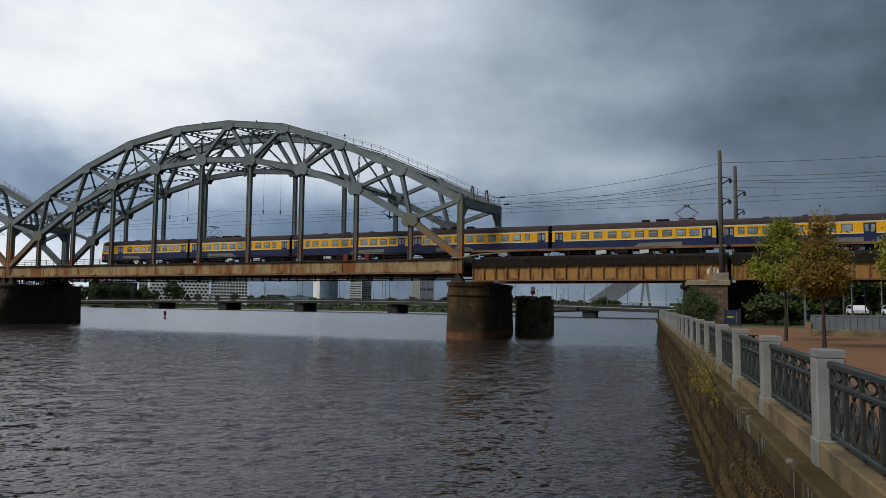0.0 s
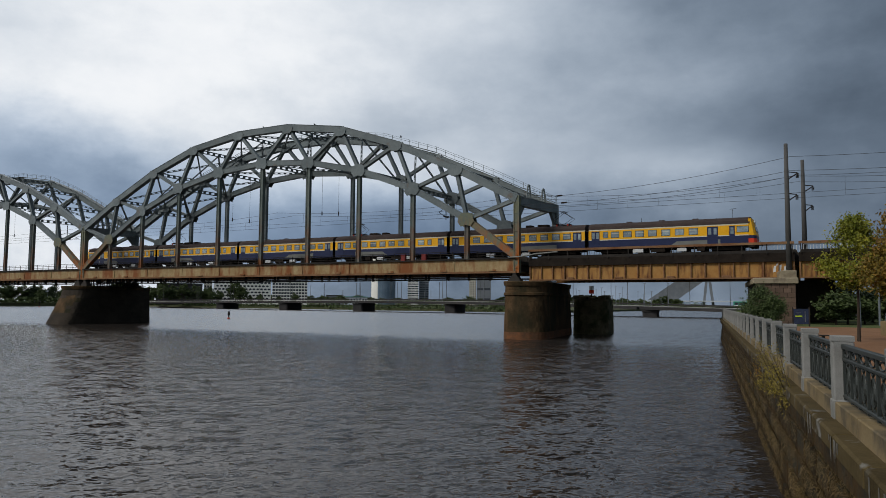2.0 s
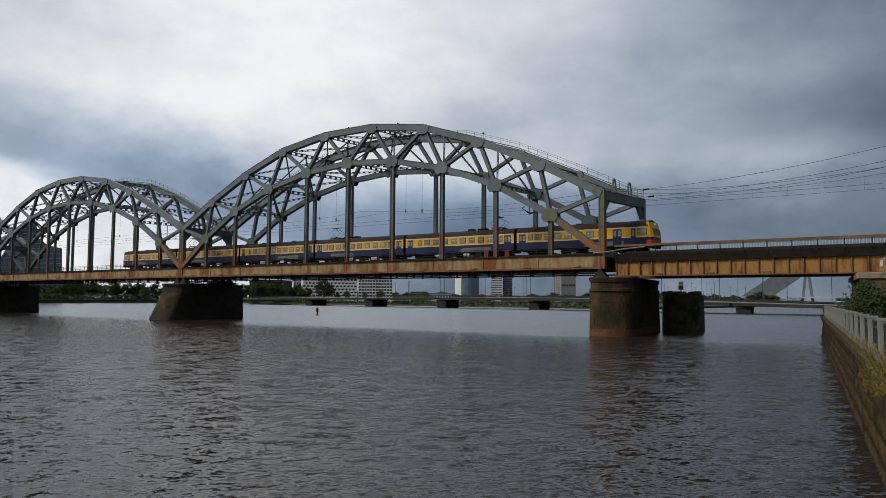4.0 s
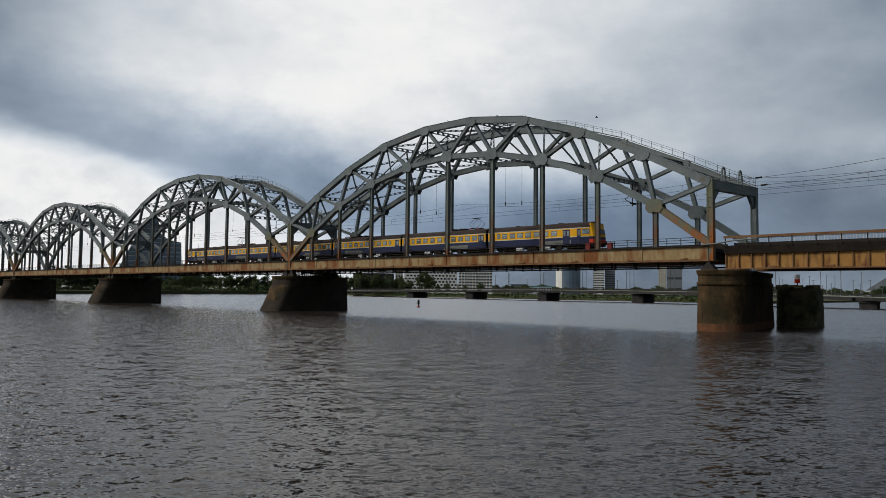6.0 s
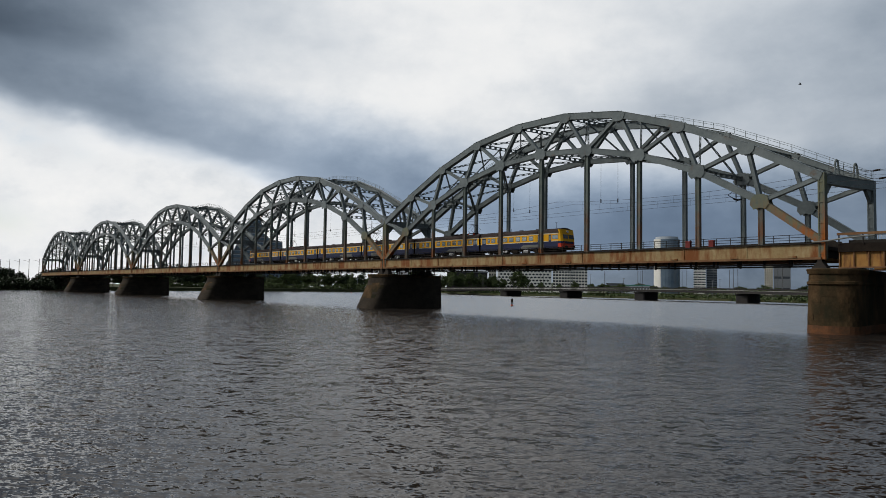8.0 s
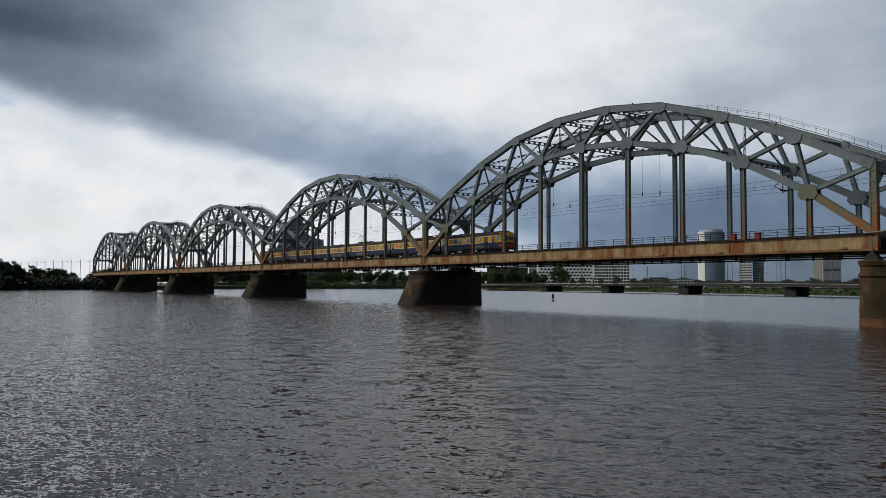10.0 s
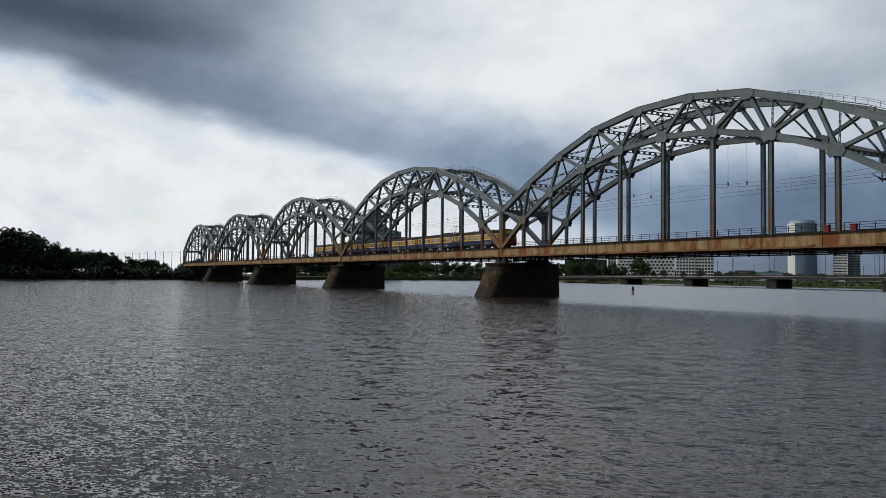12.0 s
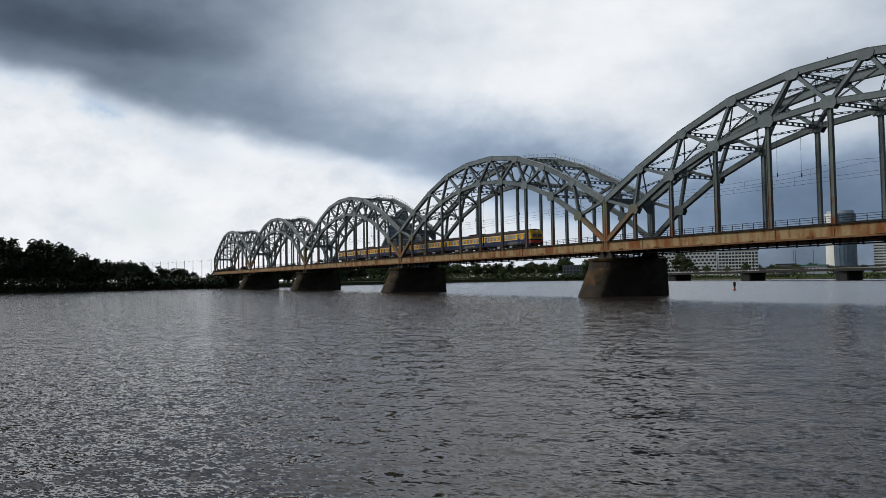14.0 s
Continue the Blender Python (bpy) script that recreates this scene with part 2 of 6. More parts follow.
RUST = (0.16, 0.055, 0.018)
M_STEEL = material("grey_painted_steel", (0.105, 0.126, 0.126), (0.172, 0.192, 0.188), rough=0.42, scale=0.35, fine=9,
                   bump=0.004, rust=(0.13, 0.085, 0.055), rust_low=0.6, rust_high=0.78, rust_scale=0.6, vary=0.10)
M_STEEL_FOOT = material("rusting_hanger_steel", (0.080, 0.100, 0.088), (0.130, 0.148, 0.130), rough=0.48, scale=0.4, fine=9,
                        bump=0.004, rust=(0.155, 0.052, 0.015), rust_low=0.38, rust_high=0.60, rust_scale=0.45,
                        height=(18.5, 10.5), vary=0.10)
M_STEEL_END = material("weathered_end_steel", (0.10, 0.12, 0.105), (0.160, 0.155, 0.085), rough=0.6, scale=0.5, fine=8,
                       bump=0.004, rust=(0.30, 0.085, 0.012), rust_low=0.40, rust_high=0.56, rust_scale=1.3, rust_stretch=(1, 1, 0.35),
                       height=(15.5, 10.4))
M_DARKSTEEL = material("dark_sooty_steel", (0.020, 0.018, 0.016), (0.042, 0.035, 0.029), rough=0.75, spec=0.1, scale=0.5, bump=0.004)
M_GIRDER = material("cream_girder_paint", (0.25, 0.165, 0.068), (0.38, 0.285, 0.145), rough=0.6, scale=0.25, fine=8, bump=0.004,
                    rust=(0.19, 0.062, 0.015), rust_low=0.43, rust_high=0.60, rust_scale=0.7, rust_stretch=(1.0, 1, 0.22))
M_GIRDER_EDGE = material("rusted_flange_steel", (0.13, 0.05, 0.02), (0.24, 0.14, 0.07), rough=0.8, scale=0.6, bump=0.006)
M_PLATE = material("ochre_plate_girder", (0.30, 0.135, 0.032), (0.37, 0.205, 0.062), rough=0.65, scale=0.4, fine=7, bump=0.004,
                   rust=(0.10, 0.035, 0.014), rust_low=0.5, rust_high=0.64, rust_scale=0.9, rust_stretch=(1.4, 1, 0.25), vary=0.12)
M_STONE = material("wet_granite_masonry", (0.040, 0.024, 0.012), (0.110, 0.068, 0.034), rough=0.85, spec=0.08, scale=0.5, fine=14, bump=0.03,
                   rust=(0.026, 0.024, 0.013), rust_low=0.42, rust_high=0.60, rust_scale=0.5, rust_stretch=(1, 1, 0.45), vary=0.05)
M_OLDSTONE = material("mossy_old_masonry", (0.075, 0.064, 0.034), (0.150, 0.125, 0.078), rough=0.9, spec=0.08, scale=0.7, fine=12, bump=0.03,
                      rust=(0.036, 0.040, 0.016), rust_low=0.45, rust_high=0.6, rust_scale=0.6, vary=0.2)
# darker masonry; on the abutment's side and rear wall it carries their shade
M_STONE_DARK = material("near_black_masonry", (0.022, 0.017, 0.012), (0.052, 0.039, 0.026), rough=0.9, scale=0.5, fine=14, bump=0.03, vary=0.15)
M_TIDE = material("iron_stained_stone", (0.17, 0.066, 0.026), (0.070, 0.040, 0.022), rough=0.85, scale=0.9, fine=8, bump=0.02, vary=0.1)
M_CAPSTONE = material("pale_cap_stone", (0.22, 0.18, 0.115), (0.30, 0.25, 0.17), rough=0.85, scale=0.8, bump=0.01,
                      rust=(0.12, 0.09, 0.06), rust_low=0.5, rust_high=0.7)
M_REDSTONE = material("red_brown_block", (0.10, 0.062, 0.043), (0.165, 0.112, 0.078), rough=0.9, scale=0.9, bump=0.01, vary=0.2)
M_GRANITE = material("pale_granite_post", (0.17, 0.165, 0.15), (0.27, 0.265, 0.245), rough=0.75, scale=1.6, fine=45, bump=0.002,
                     rust=(0.10, 0.10, 0.085), rust_low=0.5, rust_high=0.72, rust_scale=2.2, rust_stretch=(1, 1, 0.3), vary=0.08)
M_PLINTH = material("sandy_plinth_stone", (0.15, 0.105, 0.048), (0.22, 0.165, 0.088), rough=0.85, scale=1.2, fine=30, bump=0.003,
                    rust=(0.06, 0.05, 0.035), rust_low=0.46, rust_high=0.68, rust_scale=1.5, vary=0.12)
M_QUAY = material("weedy_quay_stone", (0.026, 0.016, 0.007), (0.062, 0.038, 0.016), rough=0.9, spec=0.08, scale=1.1, fine=14, bump=0.03,
                  rust=(0.030, 0.026, 0.018), rust_low=0.46, rust_high=0.58, rust_scale=1.6, vary=0.34)
M_LIME = material("lime_streak", (0.18, 0.17, 0.15), (0.06, 0.05, 0.035), rough=0.9, scale=3)
M_COPING = material("brown_coping_stone", (0.046, 0.033, 0.013), (0.090, 0.066, 0.030), rough=0.85, spec=0.08, scale=1.0, fine=20, bump=0.006,
                    rust=(0.17, 0.165, 0.15), rust_low=0.6, rust_high=0.72, rust_scale=1.6, vary=0.15)
M_IRON = material("dark_grey_cast_iron", (0.024, 0.028, 0.025), (0.046, 0.051, 0.045), rough=0.5, metal=0.2, scale=2, bump=0.001)
M_PLAZA = material("reddish_gravel_paving", (0.165, 0.080, 0.036), (0.22, 0.115, 0.058), rough=0.95, scale=0.4, fine=60, bump=0.004)
M_GRASS = material("autumn_grass", (0.055, 0.075, 0.022), (0.10, 0.11, 0.04), rough=0.95, scale=0.6, fine=40, bump=0.03)
M_DRYGRASS = leaf_material("dry_brown_grass", (0.095, 0.058, 0.016), (0.17, 0.115, 0.036))
M_LAND = material("bank_earth_and_grass", (0.045, 0.055, 0.022), (0.085, 0.085, 0.04), rough=0.95, scale=0.05, fine=20, bump=0.05)
M_ASPHALT = material("asphalt_road", (0.045, 0.045, 0.047), (0.06, 0.06, 0.06), rough=0.9, scale=0.4, fine=60, bump=0.002)
M_CONCRETE = material("weathered_concrete", (0.27, 0.265, 0.24), (0.36, 0.35, 0.32), rough=0.85, scale=0.5, fine=12, bump=0.004)
M_CONCRETE_GREY = material("grey_concrete_mast", (0.055, 0.053, 0.05), (0.09, 0.086, 0.08), rough=0.8, scale=0.7, bump=0.003)
M_NAVY = material("navy_train_paint", (0.016, 0.022, 0.060), (0.024, 0.030, 0.075), rough=0.35, scale=0.6, fine=9, bump=0.0015)
M_GOLD = material("golden_yellow_train_paint", (0.76, 0.36, 0.008), (0.84, 0.43, 0.015), rough=0.4, scale=0.5, fine=9, bump=0.001,
                  rust=(0.35, 0.17, 0.03), rust_low=0.62, rust_high=0.8, rust_stretch=(1, 1, 0.3))
M_CREAM = material("cream_stripe_paint", (0.62, 0.55, 0.40), (0.68, 0.62, 0.48), rough=0.45, scale=0.8)
M_ROOF = material("brown_dusty_roof", (0.040, 0.027, 0.024), (0.060, 0.042, 0.036), rough=0.8, scale=0.6, fine=10, bump=0.003)
M_SKIRT = material("grey_lower_panel", (0.13, 0.13, 0.115), (0.18, 0.18, 0.16), rough=0.5, scale=0.7)
M_RED = material("bright_red_paint", (0.58, 0.035, 0.015), (0.64, 0.06, 0.02), rough=0.4, scale=1)
M_OXIDE = material("faded_red_paint", (0.20, 0.030, 0.026), (0.13, 0.028, 0.024), rough=0.7, scale=2, fine=8, bump=0.002)
M_BLACK = material("black_underframe", (0.014, 0.011, 0.009), (0.03, 0.023, 0.018), rough=0.9, spec=0.06, scale=1.5, bump=0.003)
M_WHITEBOX = material("white_equipment_case", (0.5, 0.5, 0.48), (0.6, 0.6, 0.58), rough=0.6, scale=2)
# pane colour is lightened to include the white reflection on the windows
M_TRAINGLASS = material("train_window_glass", (0.10, 0.13, 0.14), (0.27, 0.31, 0.31), rough=0.08, scale=1.2, spec=0.9, vary=0.5)
M_RUBBER = material("black_rubber", (0.012, 0.012, 0.012), (0.02, 0.02, 0.02), rough=0.7, scale=2)
M_WIRE = material("dark_copper_wire", (0.03, 0.03, 0.032), (0.05, 0.05, 0.052), rough=0.6, scale=1)
M_LEAF_YELLOW = leaf_material("yellow_green_leaf", (0.10, 0.125, 0.012), (0.23, 0.205, 0.015))
M_LEAF_RUSTY = leaf_material("rusty_autumn_leaf", (0.19, 0.085, 0.012), (0.105, 0.105, 0.014))
M_LEAF_WEED = leaf_material("withered_weed_leaf", (0.13, 0.10, 0.015), (0.20, 0.15, 0.025))
M_LEAF_GREEN = leaf_material("deep_green_leaf", (0.042, 0.062, 0.020), (0.072, 0.095, 0.030))
M_LEAF_DARK = leaf_material("dark_wood_leaf", (0.019, 0.032, 0.015), (0.036, 0.050, 0.021))
M_BARK = material("brown_bark", (0.035, 0.025, 0.018), (0.065, 0.048, 0.036), rough=0.95, scale=3, stretch=(1, 1, 0.2), bump=0.01)
M_WHITEWALL = material("pale_render_wall", (0.68, 0.66, 0.60), (0.74, 0.72, 0.67), rough=0.9, scale=0.08, bump=0.01)
M_BUFFWALL = material("buff_render_wall", (0.48, 0.44, 0.35), (0.54, 0.50, 0.42), rough=0.9, scale=0.08)
M_GREYWALL = material("grey_facade", (0.13, 0.14, 0.15), (0.18, 0.19, 0.20), rough=0.8, scale=0.08)
# dark brick, and also concrete of the road bridge with its shadow coloured in
M_DARKWALL = material("dark_brick_shaded_concrete", (0.030, 0.028, 0.027), (0.050, 0.046, 0.044), rough=0.9, scale=0.1)
M_GLASSWALL = material("blue_grey_glass_facade", (0.10, 0.15, 0.20), (0.17, 0.22, 0.27), rough=0.2, scale=0.1, spec=0.8)
M_PANE = material("dark_window_pane", (0.03, 0.035, 0.04), (0.055, 0.06, 0.065), rough=0.1, scale=0.3, spec=0.7, vary=0.3)
M_WHITEPAINT = material("white_paint", (0.68, 0.69, 0.70), (0.76, 0.76, 0.76), rough=0.4, scale=1)
M_GREENROOF = material("green_sheet_roof", (0.03, 0.20, 0.14), (0.05, 0.25, 0.18), rough=0.6, scale=0.2)
M_INK = material("dark_navy_panel", (0.012, 0.018, 0.04), (0.03, 0.04, 0.07), rough=0.4, scale=2)
M_BLUE = material("blue_panel", (0.02, 0.05, 0.17), (0.03, 0.07, 0.22), rough=0.4, scale=1)
M_LIMEGREEN = material("lime_green_panel", (0.30, 0.42, 0.02), (0.36, 0.46, 0.03), rough=0.5, scale=1)
# the haze of distance is mixed into this pale colour
M_BACKHAZE = material("haze_paled_far_surface", (0.42, 0.45, 0.48), (0.47, 0.50, 0.53), rough=0.9, scale=0.02)
M_RAILGREY = material("grey_railing_paint", (0.10, 0.115, 0.125), (0.15, 0.165, 0.175), rough=0.6, scale=1)
M_WATER = water_material()


# ---------------------------------------------------------------- building blocks
class Shape:
    """Corners and faces, gathered for one mesh."""

    def __init__(self):
        self.v, self.f = [], []

    def add(self, pts, faces):
        n = len(self.v)
        self.v += [tuple(p) for p in pts]
        self.f += [tuple(i + n for i in fc) for fc in faces]
        return self

    def box(self, x0, x1, y0, y1, z0, z1):
        p = [(x, y, z) for z in (z0, z1) for x, y in ((x0, y0), (x1, y0), (x1, y1), (x0, y1))]
        return self.add(p, [(3, 2, 1, 0), (4, 5, 6, 7), (0, 1, 5, 4), (1, 2, 6, 5), (2, 3, 7, 6), (3, 0, 4, 7)])

    def bar(self, x0, x1, y0, y1, z0, z1, c=0.01):
        """A box with its upright edges and its top edge cut off by c."""
        ring = [(x0 + c, y0), (x1 - c, y0), (x1, y0 + c), (x1, y1 - c), (x1 - c, y1), (x0 + c, y1), (x0, y1 - c), (x0, y0 + c)]
        cx, cy = (x0 + x1) / 2, (y0 + y1) / 2
        kx, ky = 1 - 2 * c / max(x1 - x0, 1e-6), 1 - 2 * c / max(y1 - y0, 1e-6)
        top = [(cx + (x - cx) * kx, cy + (y - cy) * ky) for x, y in ring]
        p = [(x, y, z0) for x, y in ring] + [(x, y, z1 - c) for x, y in ring] + [(x, y, z1) for x, y in top]
        f = [tuple(range(7, -1, -1)), tuple(range(16, 24))]
        for k in (0, 8):
            f += [(k + i, k + (i + 1) % 8, k + 8 + (i + 1) % 8, k + 8 + i) for i in range(8)]
        return self.add(p, f)

    def beam(self, a, b, w, h, side=(0, 1, 0)):
        """A bar from a to b: w wide along side, h deep across it."""
        a, b, s = Vector(a), Vector(b), Vector(side)
        d = (b - a).normalized()
        s = (s - d * s.dot(d)).normalized() * (w / 2)
        u = d.cross(s).normalized() * (h / 2)
        p = [e + i * s + j * u for e in (a, b) for i, j in ((-1, -1), (1, -1), (1, 1), (-1, 1))]
        return self.add(p, [(3, 2, 1, 0), (4, 5, 6, 7), (0, 1, 5, 4), (1, 2, 6, 5), (2, 3, 7, 6), (3, 0, 4, 7)])

    def channel(self, a, b, w, h, side=(0, 1, 0), web=0.03, lip=0.16):
        """A built-up box member: two webs set in under two flange plates with overhanging lips."""
        a, b, s = Vector(a), Vector(b), Vector(side)
        d = (b - a).normalized()
        s = (s - d * s.dot(d)).normalized()
        u = d.cross(s).normalized()
        for k in (-1, 1):
            self.beam(a + u * k * (h / 2 - web), b + u * k * (h / 2 - web), w, web * 2, s)
            off = s * k * (w / 2 - lip * w * 0.6)
            self.beam(a + off, b + off, web * 2, h - 4 * web, s)
        return self

    def laced(self, a, b, w, h, side=(0, 0, 1), pitch=1.2):
        """Two angle bars joined by batten plates with gaps between them."""
        a, b, s = Vector(a), Vector(b), Vector(side)
        d = b - a
        ln = d.length
        d.normalize()
        s = (s - d * s.dot(d)).normalized()
        u = d.cross(s).normalized()
        t = min(0.09, h * 0.24)
        for k in (-1, 1):
            off = s * k * (h / 2 - t / 2)
            self.beam(a + off, b + off, t, w, s)
        n = max(2, int(ln / pitch))
        for i in range(n + 1):
            c = a + d * (ln * i / n)
            q = pitch * 0.22
            e0, e1 = c - d * q, c + d * q
            self.beam(e0, e1, h - 2 * t + 0.01, 0.03, s)
        return self

    def tube(self, a, b, r, n=6, r2=None):
        a, b = Vector(a), Vector(b)
        d = (b - a).normalized()
        s = d.orthogonal().normalized()
        u = d.cross(s)
        r2 = r if r2 is None else r2
        p = [e + (s * math.cos(2 * math.pi * i / n) + u * math.sin(2 * math.pi * i / n)) * q
             for e, q in ((a, r), (b, r2)) for i in range(n)]
        f = [(i, (i + 1) % n, n + (i + 1) % n, n + i) for i in range(n)]
        return self.add(p, f + [tuple(range(n - 1, -1, -1)), tuple(range(n, 2 * n))])

    def prism(self, pts, lo, hi, axis="y"):
        """The outline pts (two numbers each), drawn out along an axis from lo to hi."""
        def at(p, q):
            return {"y": (p[0], q, p[1]), "x": (q, p[0], p[1]), "z": (p[0], p[1], q)}[axis]
        n = len(pts)
        p = [at(c, lo) for c in pts] + [at(c, hi) for c in pts]
        f = [(i, (i + 1) % n, n + (i + 1) % n, n + i) for i in range(n)]
        return self.add(p, f + [tuple(range(n - 1, -1, -1)), tuple(range(n, 2 * n))])

    def rings(self, rings):
        """Closed rings of equal corner counts, joined one to the next, capped at both ends."""
        n = len(rings[0])
        p = [c for r in rings for c in r]
        f = [(k * n + i, k * n + (i + 1) % n, (k + 1) * n + (i + 1) % n, (k + 1) * n + i)
             for k in range(len(rings) - 1) for i in range(n)]
        m = (len(rings) - 1) * n
        return self.add(p, f + [tuple(range(n - 1, -1, -1)), tuple(range(m, m + n))])

    def wire(self, pts, r, n=4):
        """One round bar bent through all the points."""
        pts = [Vector(p) for p in pts]
        rings = []
        ref = None
        for i, p in enumerate(pts):
            d = (pts[min(i + 1, len(pts) - 1)] - pts[max(i - 1, 0)]).normalized()
            s = d.orthogonal().normalized() if ref is None else (ref - d * ref.dot(d)).normalized()
            ref = s
            u = d.cross(s)
            rings.append([p + (s * math.cos(2 * math.pi * k / n) + u * math.sin(2 * math.pi * k / n)) * r for k in range(n)])
        return self.rings(rings)

    def mesh(self, name, mat, smooth=False):
        me = bpy.data.meshes.new(name)
        me.from_pydata(self.v, [], self.f)
        me.materials.append(mat)
        bm = bmesh.new()
        bm.from_mesh(me)
        bmesh.ops.recalc_face_normals(bm, faces=bm.faces)
        bm.to_mesh(me)
        bm.free()
        if smooth:
            for p in me.polygons:
                p.use_smooth = True
        return me


def part(name, shape, mat, parent, label="", smooth=False, at=None):
    """One mesh object under a thing or a part; shape may be a mesh already made."""
    me = shape if isinstance(shape, bpy.types.Mesh) else shape.mesh(name, mat, smooth)
    ob = new(name, me)
    ob.parent = parent
    if at is not None:
        ob.matrix_basis = at
    return tagged(ob, label)


def thing(name, label, category, at=None, group="", kind=""):
    ob = new(name)
    if at is not None:
        ob.matrix_basis = at
    return tagged(ob, label, category, group, kind)


def solid(name, shape, mat, label, category, group="", kind="", at=None, smooth=False):
    """A thing that is one mesh."""
    ob = new(name, shape.mesh(name, mat, smooth))
    if at is not None:
        ob.matrix_basis = at
    return tagged(ob, label, category, group, kind)
# ---------------------------------------------------------------- the plan
NEAR = 83.5                     # near truss of the railway bridge; the bridge runs along x
WIDE = 10.2                     # between the trusses
ROADWAY = 11.0                  # width of the plate girder spans
END = -35.57                    # shore end of the first arch
SPAN = 85.83
GIRDER_LOW, GIRDER_TOP = 7.94, 9.80
RAIL = 10.15
TRACK_FAR, TRACK_NEAR = NEAR + 7.55, NEAR + 3.45


def quay_x(y):
    """The river wall: its line beside the water."""
    return 1.61 - 0.160 * y


# ---------------------------------------------------------------- water and land
water = Shape().add([(-4000, -1500, 0), (4000, -1500, 0), (4000, 4000, 0), (-4000, 4000, 0)], [(0, 1, 2, 3)])
river = solid("water", water, M_WATER, "dark grey-brown river water, rippled by wind", "river", kind="structure")


def land(name, outline, top, mat, label, low=-3.0):
    sh = Shape().prism(outline, low, top, "z")
    return solid(name, sh, mat, label, "ground", kind="structure")


land("ground", [(quay_x(-60) + 0.5, -60), (1500, -60), (1500, 3500), (quay_x(330) + 40, 3500), (quay_x(330) + 8, 330), (quay_x(98) + 6, 98), (quay_x(95.5) + 0.5, 95.5)], 2.30, M_GRASS,
     "grassy river bank behind the quay")
land("ground_far", [(-430, -1200), (-438, -100), (-452, 60), (-468, 140), (-540, 330), (-470, 470), (-390, 640), (-260, 900),
                    (-60, 1300), (120, 1900), (200, 3500), (-3500, 3500), (-3500, -1200)], 2.2, M_LAND,
     "low green opposite bank of the river")


land("ground_embankment", [(-120, 328), (-250, 348), (-330, 360), (-440, 378), (-520, 400), (-420, 620), (-120, 900)], 1.1, M_LAND,
     "low grassy embankment behind the road bridge")


# ---------------------------------------------------------------- railway bridge
LOWER = [(0.0827, 15.02), (0.1798, 19.60), (0.2848, 22.90), (0.3923, 24.82), (0.5, 25.48)]
UPPER = [(0.0, 17.25), (0.1018, 21.83), (0.212, 26.03), (0.3239, 29.16), (0.4409, 30.58)]


def span_nodes():
    def x(u):
        return -0.25 - u * (SPAN - 0.5)
    low = [(0.0, GIRDER_TOP + 0.1)] + LOWER
    low = low + [(1 - u, z) for u, z in reversed(low[:-1])]
    top = UPPER + [(1 - u, z) for u, z in reversed(UPPER)]
    return [(x(u), z) for u, z in low], [(x(u), z) for u, z in top]


def gusset(cx, cz, rx, rz, turn=0.0):
    """A many-sided joint plate in the plane of the truss."""
    pts = []
    for a, k in ((-90, .62), (-52, 1), (-12, 1.05), (30, 1), (62, .95), (118, .95), (150, 1), (192, 1.05), (232, 1)):
        a = radians(a + turn)
        pts.append((cx + math.cos(a) * rx * k, cz + math.sin(a) * rz * k))
    return pts


